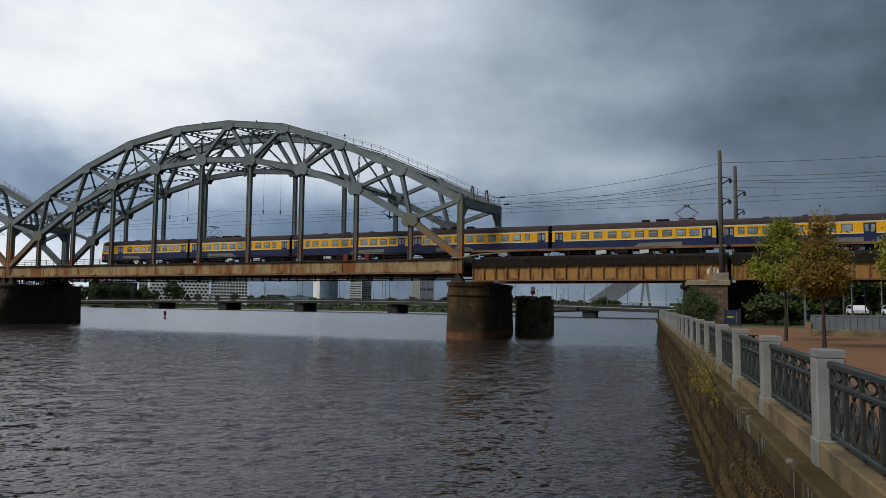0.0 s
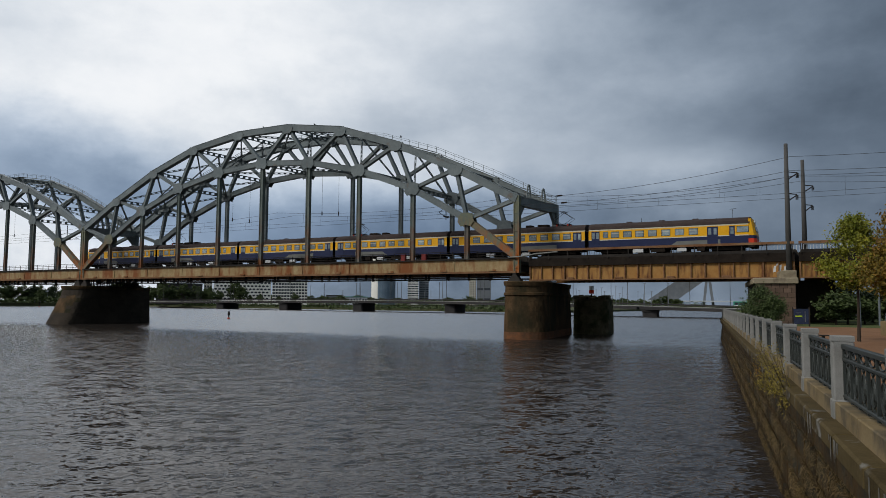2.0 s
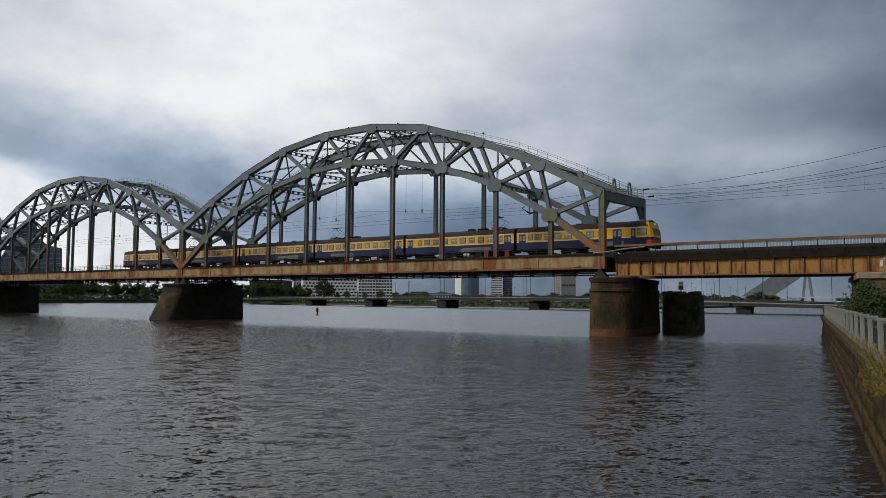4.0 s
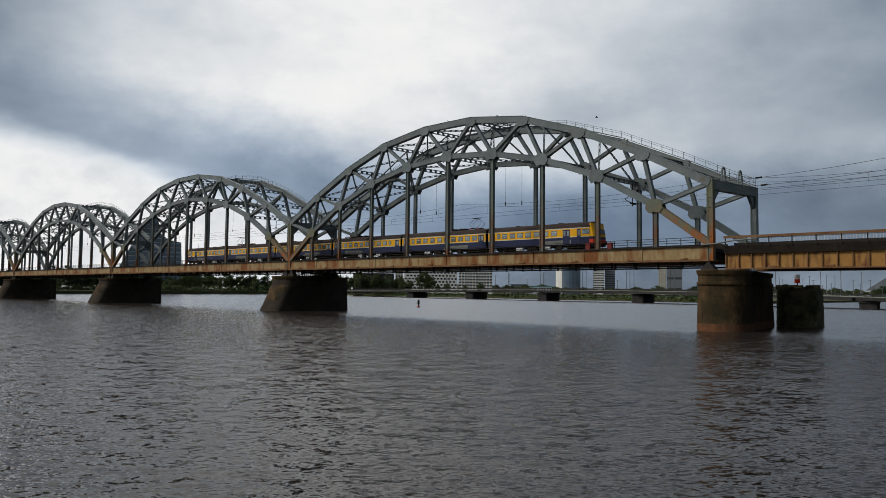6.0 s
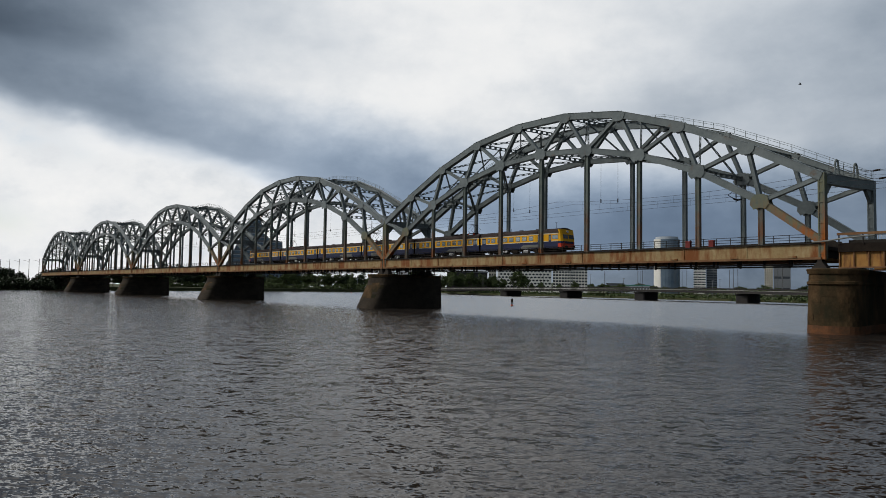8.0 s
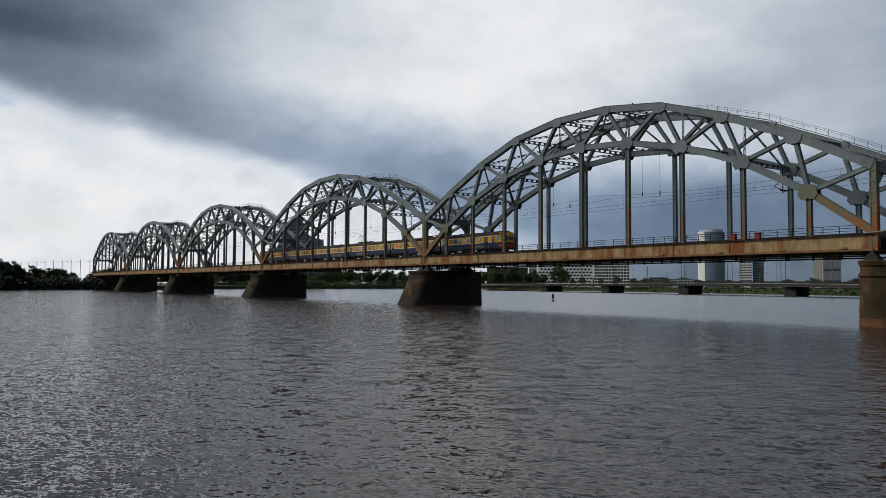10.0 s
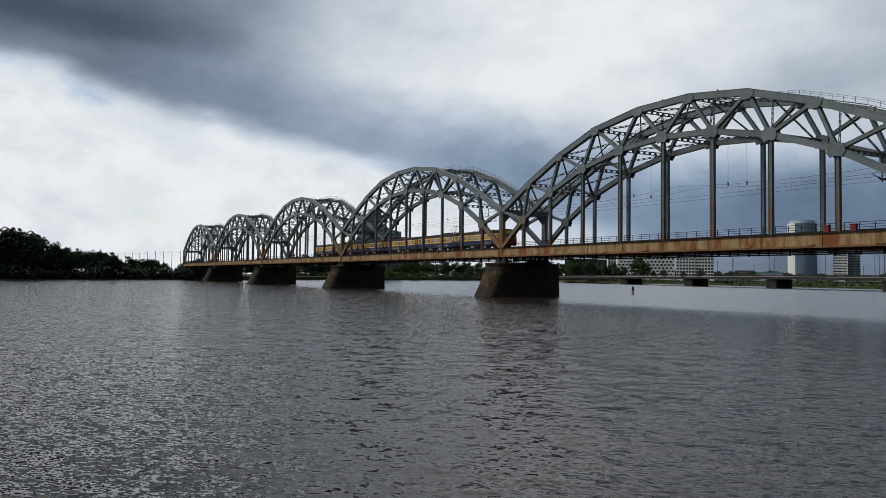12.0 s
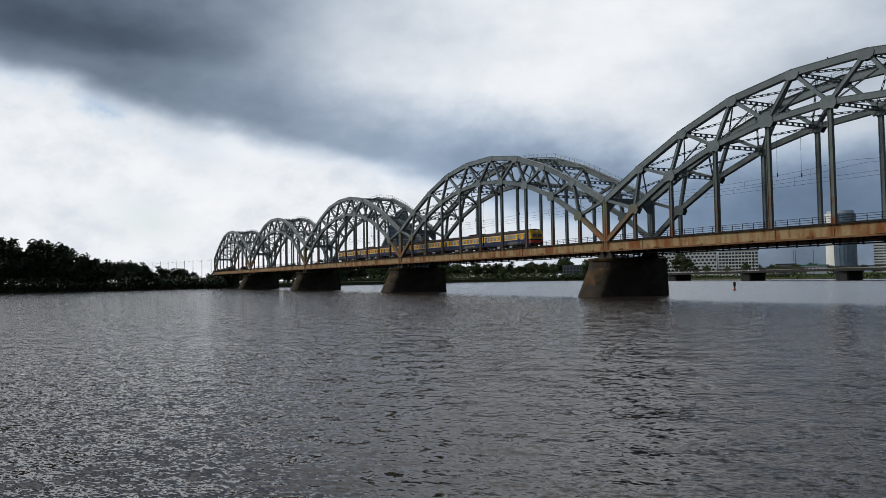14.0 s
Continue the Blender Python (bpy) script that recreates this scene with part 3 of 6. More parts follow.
def arch_span():
    """One through-arch span; x runs from its shore end away over the river, y from the near truss to the far one."""
    t = thing("arch_span", "grey riveted steel arch span with rust-streaked hangers on stone piers", "bridge span",
              pose(END, NEAR, 0), "arches of the railway bridge")
    # the span is slightly skewed: the far truss stands nearer to the shore, its shore portal most
    low, top = span_nodes()
    low_far = [(x + 0.55, z) for x, z in low]
    top_far = [(x + (1.25 if i == 0 else 0.3 if i == 9 else 0.55), z) for i, (x, z) in enumerate(top)]
    low_far[0], low_far[1] = (low_far[0][0] + 0.7, low_far[0][1]), (low_far[1][0] + 0.3, low_far[1][1])
    trusses = ((low, top), (low_far, top_far))
    for side, y in enumerate((0.0, WIDE)):
        low, top = trusses[side]
        for i, (a, b) in enumerate(zip(top, top[1:])):
            part("upper_chord", Shape().channel((a[0], y, a[1]), (b[0], y, b[1]), 0.85, 0.98), M_STEEL, t)
        for i, (a, b) in enumerate(zip(low, low[1:])):
            end = i in (0, len(low) - 2)
            part("lower_chord", Shape().channel((a[0], y, a[1]), (b[0], y, b[1]), 0.80, 0.82),
                 M_STEEL_END if end and not side else M_STEEL, t, "rust-streaked arch foot" if end and not side else "")
        for i, (x, z) in enumerate(low[1:-1]):
            o = [(-0.29, -0.25), (-0.20, -0.25), (-0.20, -0.17), (0.20, -0.17), (0.20, -0.25), (0.29, -0.25),
                 (0.29, 0.25), (0.20, 0.25), (0.20, 0.17), (-0.20, 0.17), (-0.20, 0.25), (-0.29, 0.25)]
            hang = Shape().prism([(x + a, y + c) for a, c in o], GIRDER_TOP - 0.1, z - 0.2, "z")
            part("hanger", hang, M_STEEL if side else M_STEEL_FOOT, t)
            pl = Shape()
            for yy in (y - 0.47, y + 0.43):
                pl.prism(gusset(x, z - 0.1, 1.16, 1.10), yy, yy + 0.04)
            part("gusset_plate", pl, M_STEEL_END if i in (0, 8) and not side else M_STEEL, t)
        for i in range(1, 9):
            x, z = top[i]
            pl = Shape()
            for yy in (y - 0.47, y + 0.43):
                pl.prism(gusset(x, z - 0.28, 1.08, 0.85, 180), yy, yy + 0.04)
            part("gusset_plate", pl, M_STEEL, t)
            for j in (i, i + 1):
                a, b = top[i], low[j]
                d = Shape().channel((a[0], y, a[1]), (b[0], y, b[1]), 0.60, 0.46)
                part("diagonal", d, M_STEEL, t)
        for i, j in ((0, 1), (9, 9)):
            a, b = top[i], low[j]
            part("diagonal", Shape().channel((a[0], y, a[1]), (b[0], y, b[1]), 0.60, 0.50), M_STEEL, t)
        for x, z in (top[0], top[-1]):
            post = Shape()
            for k in (-1, 1):
                post.beam((x + k * 0.30, y, z + 0.4), (x + k * 0.30, y, GIRDER_LOW), 0.74, 0.14)
            post.beam((x, y, z + 0.35), (x, y, GIRDER_LOW), 0.58, 0.5)
            for zc in np.arange(GIRDER_LOW + 0.6, z, 1.15):
                post.box(x - 0.34, x + 0.34, y - 0.36, y - 0.30, zc, zc + 0.12)
            part("end_post", post, M_STEEL if side else M_STEEL_END, t, "" if side else "rusting riveted end post")
        # deck girder with flanges, stiffeners and small fittings
        part("deck_girder", Shape().box(-SPAN + 0.3, -0.3, y - 0.22, y + 0.22, GIRDER_LOW + 0.25, GIRDER_TOP - 0.12), M_GIRDER, t,
             "cream girder streaked with rust")
        fl = Shape()
        fl.box(-SPAN + 0.3, -0.3, y - 0.48, y + 0.48, GIRDER_TOP - 0.12, GIRDER_TOP)
        part("top_flange", fl, M_DARKSTEEL, t)
        part("bottom_flange", Shape().box(-SPAN + 0.3, -0.3, y - 0.46, y + 0.46, GIRDER_LOW, GIRDER_LOW + 0.25), M_GIRDER_EDGE, t)
        for k in range(11):
            x = -0.6 - k * (SPAN - 1.2) / 10
            part("stiffener", Shape().box(x - 0.07, x + 0.07, y - 0.30 if side == 0 else y + 0.22, y - 0.22 if side == 0 else y + 0.30,
                                          GIRDER_LOW + 0.25, GIRDER_TOP - 0.12), M_GIRDER, t)
        if side == 0:
            for k in range(10):
                x = low[k][0] - 3.2
                part("bracket", Shape().box(x - 0.5, x + 0.5, y - 0.60, y - 0.44, GIRDER_LOW + 0.26, GIRDER_LOW + 0.46), M_GIRDER, t)
    # bracing between the two trusses
    low, top = trusses[0]
    for i in range(1, 9):
        x, z = top[i]
        part("cross_strut", Shape().laced((x, 0.3, z - 0.1), (top_far[i][0], WIDE - 0.3, z - 0.1), 0.30, 0.55), M_STEEL, t)
    for i in range(0, 9):
        (xa, za), (xb, zb) = top[i], top[i + 1]
        part("wind_brace", Shape().laced((xa, 0.3, za - 0.1), (top_far[i + 1][0], WIDE - 0.3, zb - 0.1), 0.2, 0.30, pitch=0.9), M_STEEL, t)
        part("wind_brace", Shape().laced((top_far[i][0], WIDE - 0.3, za - 0.1), (xb, 0.3, zb - 0.1), 0.2, 0.30, pitch=0.9), M_STEEL, t)
    for i in range(2, 9):
        x, z = low[i]
        part("cross_strut", Shape().laced((x, 0.3, z), (low_far[i][0], WIDE - 0.3, z), 0.30, 0.55), M_STEEL, t)
        sway = Shape()
        ti = top[i] if i < 5 else top[i - 1]
        for ya, yb in ((0.3, WIDE / 2), (WIDE - 0.3, WIDE / 2)):
            sway.laced((x, ya, z), (ti[0], yb, ti[1] - 0.2), 0.14, 0.24, side=(1, 0, 0))
        part("sway_brace", sway, M_STEEL, t)
    for i in range(2, 8):
        (xa, za), (xb, zb) = low[i], low[i + 1]
        part("wind_brace", Shape().laced((xa, 0.3, za), (low_far[i + 1][0], WIDE - 0.3, zb), 0.2, 0.28, pitch=0.9), M_STEEL, t)
        part("wind_brace", Shape().laced((low_far[i][0], WIDE - 0.3, za), (xb, 0.3, zb), 0.2, 0.28, pitch=0.9), M_STEEL, t)
    # end portals
    for s, e in ((1, 0), (-1, 9)):
        (x, z), xf = top[e], top_far[e][0]

        def across(y):
            return x + (xf - x) * y / WIDE
        p = Shape().channel((across(0.3), 0.3, z - 0.25), (across(WIDE - 0.3), WIDE - 0.3, z - 0.25), 0.9, 1.15, (1, 0, 0))
        part("portal_beam", p, M_STEEL, t)
        for ya, yb in ((0.4, 1.9), (WIDE - 0.4, WIDE - 1.9)):
            part("portal_knee", Shape().prism([(ya, z - 2.3), (ya, z - 0.8), (yb, z - 0.8), (yb * 0.8 + ya * 0.2, z - 1.1)], across(ya) - 0.2, across(ya) + 0.2, "x"), M_STEEL, t)
        rail = Shape()
        for k in range(7):
            y = 0.4 + k * (WIDE - 0.8) / 6
            rail.tube((across(y) + 0.4 * s, y, z + 0.4), (across(y) + 0.4 * s, y, z + 1.45), 0.03, 4)
        for h in (0.95, 1.45):
            rail.tube((across(0.4) + 0.4 * s, 0.4, z + h), (across(WIDE - 0.4) + 0.4 * s, WIDE - 0.4, z + h), 0.025, 4)
        part("handrail", rail, M_STEEL, t)
        for y in (2.9, 6.8):
            xx = across(y)
            hoop = [(xx, y - 0.62, z + 0.3)] + [(xx, y - 0.36 * math.cos(a), z + 1.75 + 0.4 * math.sin(a)) for a in np.linspace(0, math.pi, 7)] \
                + [(xx, y + 0.62, z + 0.3)]
            part("hoop", Shape().wire(hoop, 0.12, 6), M_STEEL, t)
    # walkway handrail on the far upper chord
    hr = Shape()
    pts = []
    for (xa, za), (xb, zb) in zip(top_far, top_far[1:]):
        for k in range(6):
            f = k / 6
            pts.append((xa + (xb - xa) * f, WIDE, za + (zb - za) * f + 0.80))
    for a, c in zip(top_far, top_far[1:]):
        part("walkway_plate", Shape().beam((a[0], WIDE, a[1] + 0.72), (c[0], WIDE, c[1] + 0.72), 1.1, 0.08), M_STEEL, t)
    for p in pts:
        hr.tube(p, (p[0], p[1], p[2] + 0.80), 0.035, 4)
    for h in (0.5, 0.78):
        hr.wire([(p[0], p[1], p[2] + h) for p in pts], 0.03, 4)
    part("handrail", hr, M_STEEL, t)
    # deck
    deck = Shape().box(-SPAN + 0.2, -0.2, 0.5, WIDE - 0.5, GIRDER_TOP - 0.75, GIRDER_TOP - 0.35)
    part("deck_plate", deck, M_DARKSTEEL, t)
    for k in range(11):
        x = low[k][0] if 0 < k < 10 else (-0.7 if k == 0 else -SPAN + 0.7)
        part("cross_beam", Shape().box(x - 0.22, x + 0.22, 0.23, WIDE - 0.23, GIRDER_LOW + 0.28, GIRDER_TOP - 0.76), M_DARKSTEEL, t)
    for y in (TRACK_NEAR - NEAR, TRACK_FAR - NEAR):
        for k in (-0.76, 0.76):
            part("rail", Shape().box(-SPAN, 0, y + k - 0.04, y + k + 0.04, GIRDER_TOP - 0.35, RAIL), M_DARKSTEEL, t)
    walk_rail = Shape()
    n = 46
    for k in range(n + 1):
        x = -0.8 - k * (SPAN - 1.6) / n
        walk_rail.box(x - 0.035, x + 0.035, 0.90, 0.97, GIRDER_TOP - 0.35, GIRDER_TOP + 1.08)
    for h in (0.45, 0.76, 1.06):
        walk_rail.box(-SPAN + 0.8, -0.8, 0.90, 0.96, GIRDER_TOP + h, GIRDER_TOP + h + 0.06)
    part("railing", walk_rail, M_DARKSTEEL, t, "dark walkway railing")
    # inspection rail hung beneath
    ins = Shape()
    for y in (2.2, 8.8):
        ins.box(-SPAN + 1, -1, y - 0.09, y + 0.09, GIRDER_LOW - 0.55, GIRDER_LOW - 0.36)
        for k in range(26):
            x = -1.5 - k * (SPAN - 3) / 25
            ins.box(x - 0.10, x + 0.10, y - 0.12, y + 0.12, GIRDER_LOW - 0.62, GIRDER_LOW + 0.9)
    part("inspection_rail", ins, M_DARKSTEEL, t)
    # wires with end weights, hung from the bracing over the tracks
    for x, zb in ((-55.64, 18.4), (-51.73, 17.9), (-36.39, 18.4), (-33.15, 18.2)):
        z = float(np.interp(x, [q[0] for q in reversed(low)], [q[1] for q in reversed(low)]))
        dz = z - zb
        part("hanging_wire", Shape().tube((x, 6.5, z), (x, 6.5, z - dz), 0.018, 4).tube((x, 6.5, z - dz), (x, 6.5, z - dz - 0.6), 0.09, 6),
             M_WIRE, t)
    return t


first_span = arch_span()
for k in range(1, 5):
    copy_thing(first_span, pose(END - k * SPAN, NEAR, 0))


def girder_span(x0, x1, first):
    """A short span of plate girders with a dark cantilevered trough and walkway."""
    t = thing("girder_span", "rust-brown plate girder span with a dark overhanging walkway" if first
              else "shaded rusty plate girder span above the promenade", "bridge span", pose(x0, NEAR, 0), "plate girder spans")
    ln = x1 - x0
    for y in (0.15, ROADWAY - 1.4):
        part("girder_web", Shape().box(0, ln, y - 0.02, y + 0.02, 7.1, 8.75), M_PLATE, t)
        part("bottom_flange", Shape().box(0, ln, y - 0.28, y + 0.28, 6.95, 7.1), M_GIRDER_EDGE, t)
    n = int(ln / 1.42)
    for k in range(n + 1):
        x = 0.1 + k * (ln - 0.2) / n
        part("stiffener", Shape().box(x - 0.06, x + 0.06, -0.08, 0.13, 7.1, 8.75), M_GIRDER_EDGE, t)
    for k in range(3, n, 4):
        x = 0.1 + (k + 0.5) * (ln - 0.2) / n
        part("bracket", Shape().bar(x - 0.45, x + 0.45, -0.05, 0.11, 7.12, 7.32, 0.03), M_GIRDER_EDGE, t)
    part("deck_trough", Shape().box(0, ln, 0.25, ROADWAY - 0.6, 8.75, 9.3), M_DARKSTEEL, t)
    part("trough_side", Shape().box(0, ln, -0.20, 0.25, 8.72, 9.62), M_BLACK, t, "sooty black deck edge")
    part("deck_plate", Shape().box(0, ln, 0.25, ROADWAY - 0.6, 9.3, 9.72), M_DARKSTEEL, t)
    for y in (TRACK_NEAR - NEAR, TRACK_FAR - NEAR):
        for k in (-0.76, 0.76):
            part("rail", Shape().box(0, ln, y + k - 0.04, y + k + 0.04, 9.72, RAIL), M_DARKSTEEL, t)
    part("walkway_rail", Shape().box(0, ln, -0.42, -0.30, 10.52, 10.78), M_GIRDER_EDGE, t, "rust-brown pipe rail")
    m = int(ln / 2.4)
    for k in range(m + 1):
        x = 0.2 + k * (ln - 0.4) / m
        part("rail_post", Shape().box(x - 0.05, x + 0.05, -0.42, -0.32, 9.55, 10.55), M_DARKSTEEL, t)
    pk = Shape()
    q = int(ln / 0.34)
    for k in range(q + 1):
        x = k * ln / q
        pk.box(x - 0.025, x + 0.025, ROADWAY - 0.92, ROADWAY - 0.88, 9.7, 11.25)
    part("picket_fence", pk, M_WHITEBOX, t, "pale picket railing")
    part("picket_rail", Shape().box(0, ln, ROADWAY - 0.96, ROADWAY - 0.84, 11.2, 11.32), M_RAILGREY, t)
    return t


first_girder = girder_span(-34.2, -4.6, True)
for k, (x, h, z) in enumerate(((27.6, 0.7, 7.6), (28.1, 0.9, 7.5), (28.6, 0.55, 7.7), (27.9, 0.3, 8.3))):
    part("graffiti_bar", Shape().prism([(x - 0.12, z), (x + 0.14, z + 0.05), (x + 0.22, z + h), (x - 0.02, z + h - 0.06)], 0.112, 0.126), M_WHITEBOX, first_girder)
girder_span(-4.2, 30.0, False)
solid("service_pipe", Shape().wire([(END - 1.2, NEAR - 0.62, 9.86), (END + 0.6, NEAR - 0.62, 9.95), (END + 2.4, NEAR - 0.55, 10.22), (END + 5.2, NEAR - 0.5, 10.4)], 0.09, 8), M_SKIRT,
      "pale grey service pipe clipped to the deck edge", "pipe")


def stone_pier(name, label, at, half, length, top, batter, nose, cap=True, drop=0.55, tide=True, blocks=18, seed=1):
    """A masonry pier: coursed blocks, a rounded or sloping upstream nose, a cap. y runs along the pier, away from the near end."""
    t = thing(name, label, "bridge pier", at, "stone piers of the bridge")

    def ring(z, grow=0.0):
        k = batter * (top - z)
        h = half + k + grow
        f = nose * max(0.0, (top - 1.2 - z)) + grow
        pts = []
        for a in np.linspace(-math.pi, 0, 9):
            pts.append((h * math.cos(a), -f + h * 0.62 * math.sin(a) * (1 if nose < 0.2 else 0.75)))
        pts += [(h, length + k), (-h, length + k)]
        return pts

    def outline(pts, s0, s1):
        """The stretch of a closed outline between two shares of its length, closed over points set inwards."""
        n = len(pts)
        ln = [math.dist(pts[i], pts[(i + 1) % n]) for i in range(n)]
        full = sum(ln)

        def at(s):
            d = (s % 1.0) * full
            for i in range(n):
                if d <= ln[i]:
                    f = d / ln[i]
                    return (pts[i][0] + (pts[(i + 1) % n][0] - pts[i][0]) * f, pts[i][1] + (pts[(i + 1) % n][1] - pts[i][1]) * f)
                d -= ln[i]
            return pts[0]
        outer = [at(s0 + (s1 - s0) * k / 3) for k in range(4)]
        cx, cy = sum(p[0] for p in pts) / n, sum(p[1] for p in pts) / n
        inner = [(x + (cx - x) * 0.16, y + (cy - y) * 0.16) for x, y in reversed(outer)]
        return outer + inner
    rng = random.Random(seed)
    zs = np.linspace(-1.0, top - drop, 6)
    part("core", Shape().rings([[(x, y, z) for x, y in ring(z, -0.03)] for z in zs]), M_STONE_DARK, t)
    z = -1.0
    course = 0
    while z < top - drop - 0.01:
        hh = min(0.62 + 0.1 * ((course * 7) % 3 - 1), top - drop - z)
        g = 0.03 * ((course * 5) % 3 - 1)
        # capped piers without a tide band get darker masonry, some nose blocks lighter
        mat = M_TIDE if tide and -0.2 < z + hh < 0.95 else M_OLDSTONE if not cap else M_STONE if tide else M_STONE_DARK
        if z + hh > -0.1:
            cuts = np.linspace(0, 1, blocks + 1) + (0.5 / blocks if course % 2 else 0.0)
            for s0, s1 in zip(cuts, cuts[1:]):
                out = 0.012 + rng.uniform(-0.006, 0.014)
                lo, up = outline(ring(z, out), s0 + 0.0001, s1 - 0.0001), outline(ring(z + hh, out), s0 + 0.0001, s1 - 0.0001)
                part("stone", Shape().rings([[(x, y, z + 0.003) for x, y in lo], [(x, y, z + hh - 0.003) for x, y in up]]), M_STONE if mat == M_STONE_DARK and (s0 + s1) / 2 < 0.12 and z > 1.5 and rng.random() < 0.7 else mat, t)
        z += hh
        course += 1
    if tide:
        part("string_course", Shape().rings([[(x, y, top - 1.75) for x, y in ring(top - 1.75, 0.03)], [(x, y, top - 1.62) for x, y in ring(top - 1.6, 0.14)],
                                             [(x, y, top - 1.36) for x, y in ring(top - 1.4, 0.14)], [(x, y, top - 1.30) for x, y in ring(top - 1.3, 0.03)]]), M_STONE, t)
    if cap:
        sh = Shape().rings([[(x, y, top - drop) for x, y in ring(top, 0.12)], [(x, y, top - 0.1) for x, y in ring(top, 0.22)],
                            [(x, y, top) for x, y in ring(top, 0.12)]])
        part("cap_stone", sh, M_STONE, t)
    return t


skew = math.degrees(math.atan(0.157))
shore_pier = stone_pier("stone_pier", "brown granite pier with an iron-stained foot standing in the river",
                        pose(END + 2.6, NEAR - 4.6, 0, 0, 0, skew), 2.25, 17.0, 6.75, 0.035, 0.0, blocks=30)
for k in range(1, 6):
    stone_pier("stone_pier", "dark granite pier with a sloping ice breaker nose",
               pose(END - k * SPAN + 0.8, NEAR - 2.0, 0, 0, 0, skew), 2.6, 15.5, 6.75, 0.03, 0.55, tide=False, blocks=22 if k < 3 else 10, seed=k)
for k in range(0, 6):
    for dx in ((-0.9, 1.1) if k else (-0.5, 1.9)):
        for y in (0.0, WIDE):
            sh = Shape().rings([[(-0.9, -0.6, 6.75), (0.9, -0.6, 6.75), (0.9, 0.6, 6.75), (-0.9, 0.6, 6.75)],
                                [(-0.75, -0.5, 7.1), (0.75, -0.5, 7.1), (0.75, 0.5, 7.1), (-0.75, 0.5, 7.1)],
                                [(-0.2, -0.4, 7.75), (0.2, -0.4, 7.75), (0.2, 0.4, 7.75), (-0.2, 0.4, 7.75)],
                                [(-0.3, -0.4, 7.93), (0.3, -0.4, 7.93), (0.3, 0.4, 7.93), (-0.3, 0.4, 7.93)]])
            if k == 0 and dx > 1:
                continue
            solid("bridge_bearing", sh, M_DARKSTEEL, "dark steel rocker bearing on a pier top", "bearing", "bridge bearings",
                  at=pose(END - k * SPAN + dx, NEAR + y, 0))
# red boxes beside the walkway
RED_BOXES = (-49.7, -53.0)
for x in RED_BOXES:
    box = thing("grit_box", "small weathered red box standing beside the walkway", "box", pose(x, NEAR + 0.66, GIRDER_TOP - 0.35), "boxes on the walkway")
    part("body", Shape().bar(-0.35, 0.35, -0.22, 0.22, 0.0, 1.15, 0.04), M_OXIDE, box)
    part("lid", Shape().bar(-0.39, 0.39, -0.26, 0.26, 1.15, 1.25, 0.03), M_OXIDE, box)
# scaffold-like inspection frames on the river piers
for k in range(1, 5):
    t = thing("inspection_platform", "dark tangle of steel service platforms under the deck", "platform",
              pose(END - k * SPAN, NEAR, 0), "platforms on the piers")
    for y in np.arange(1.5, 10, 1.4):
        for x in (-3.6, -2.2, -0.9, 0.9, 2.2, 3.6):
            part("upright", Shape().box(x - 0.05, x + 0.05, y - 0.05, y + 0.05, 6.72, 8.3), M_DARKSTEEL, t)
    for z in (7.0, 7.5, 8.0):
        for y in (1.5, 9.9):
            part("ledger", Shape().box(-3.9, 3.9, y - 0.05, y + 0.05, z, z + 0.09), M_DARKSTEEL, t)
    for x in (-3.6, 3.6):
        part("plank", Shape().box(x - 0.4, x + 0.4, 0.6, 10.4, 6.9, 6.98), M_DARKSTEEL, t)

old_pier = stone_pier("broken_pier", "ruined old stone pier, mossy, with broken top", pose(-31.0, 98.0, 0, 0, 0, skew), 2.35, 5.0, 5.35, 0.02, 0.0, cap=False, tide=False)
rub = Shape()
rng = random.Random(4)
for k in range(26):
    x, y = rng.uniform(-2, 2), rng.uniform(-0.6, 4.6)
    s = rng.uniform(0.25, 0.6)
    rub.bar(x - s, x + s, y - s, y + s, 4.75, 5.0 + rng.uniform(0.0, 0.45), 0.08)
part("rubble", rub, M_OLDSTONE, old_pier)
sig = thing("navigation_mark", "small red and white navigation mark on the ruined pier", "signal", pose(-31.4, 99.5, 5.2))
part("post", Shape().tube((0, 0, 0), (0, 0, 1.0), 0.08, 8), M_DARKSTEEL, sig)
part("drum", Shape().tube((0, 0, 0.9), (0, 0, 1.5), 0.33, 10), M_WHITEPAINT, sig)
part("band", Shape().tube((0, 0, 0.4), (0, 0, 0.9), 0.34, 10), M_RED, sig)


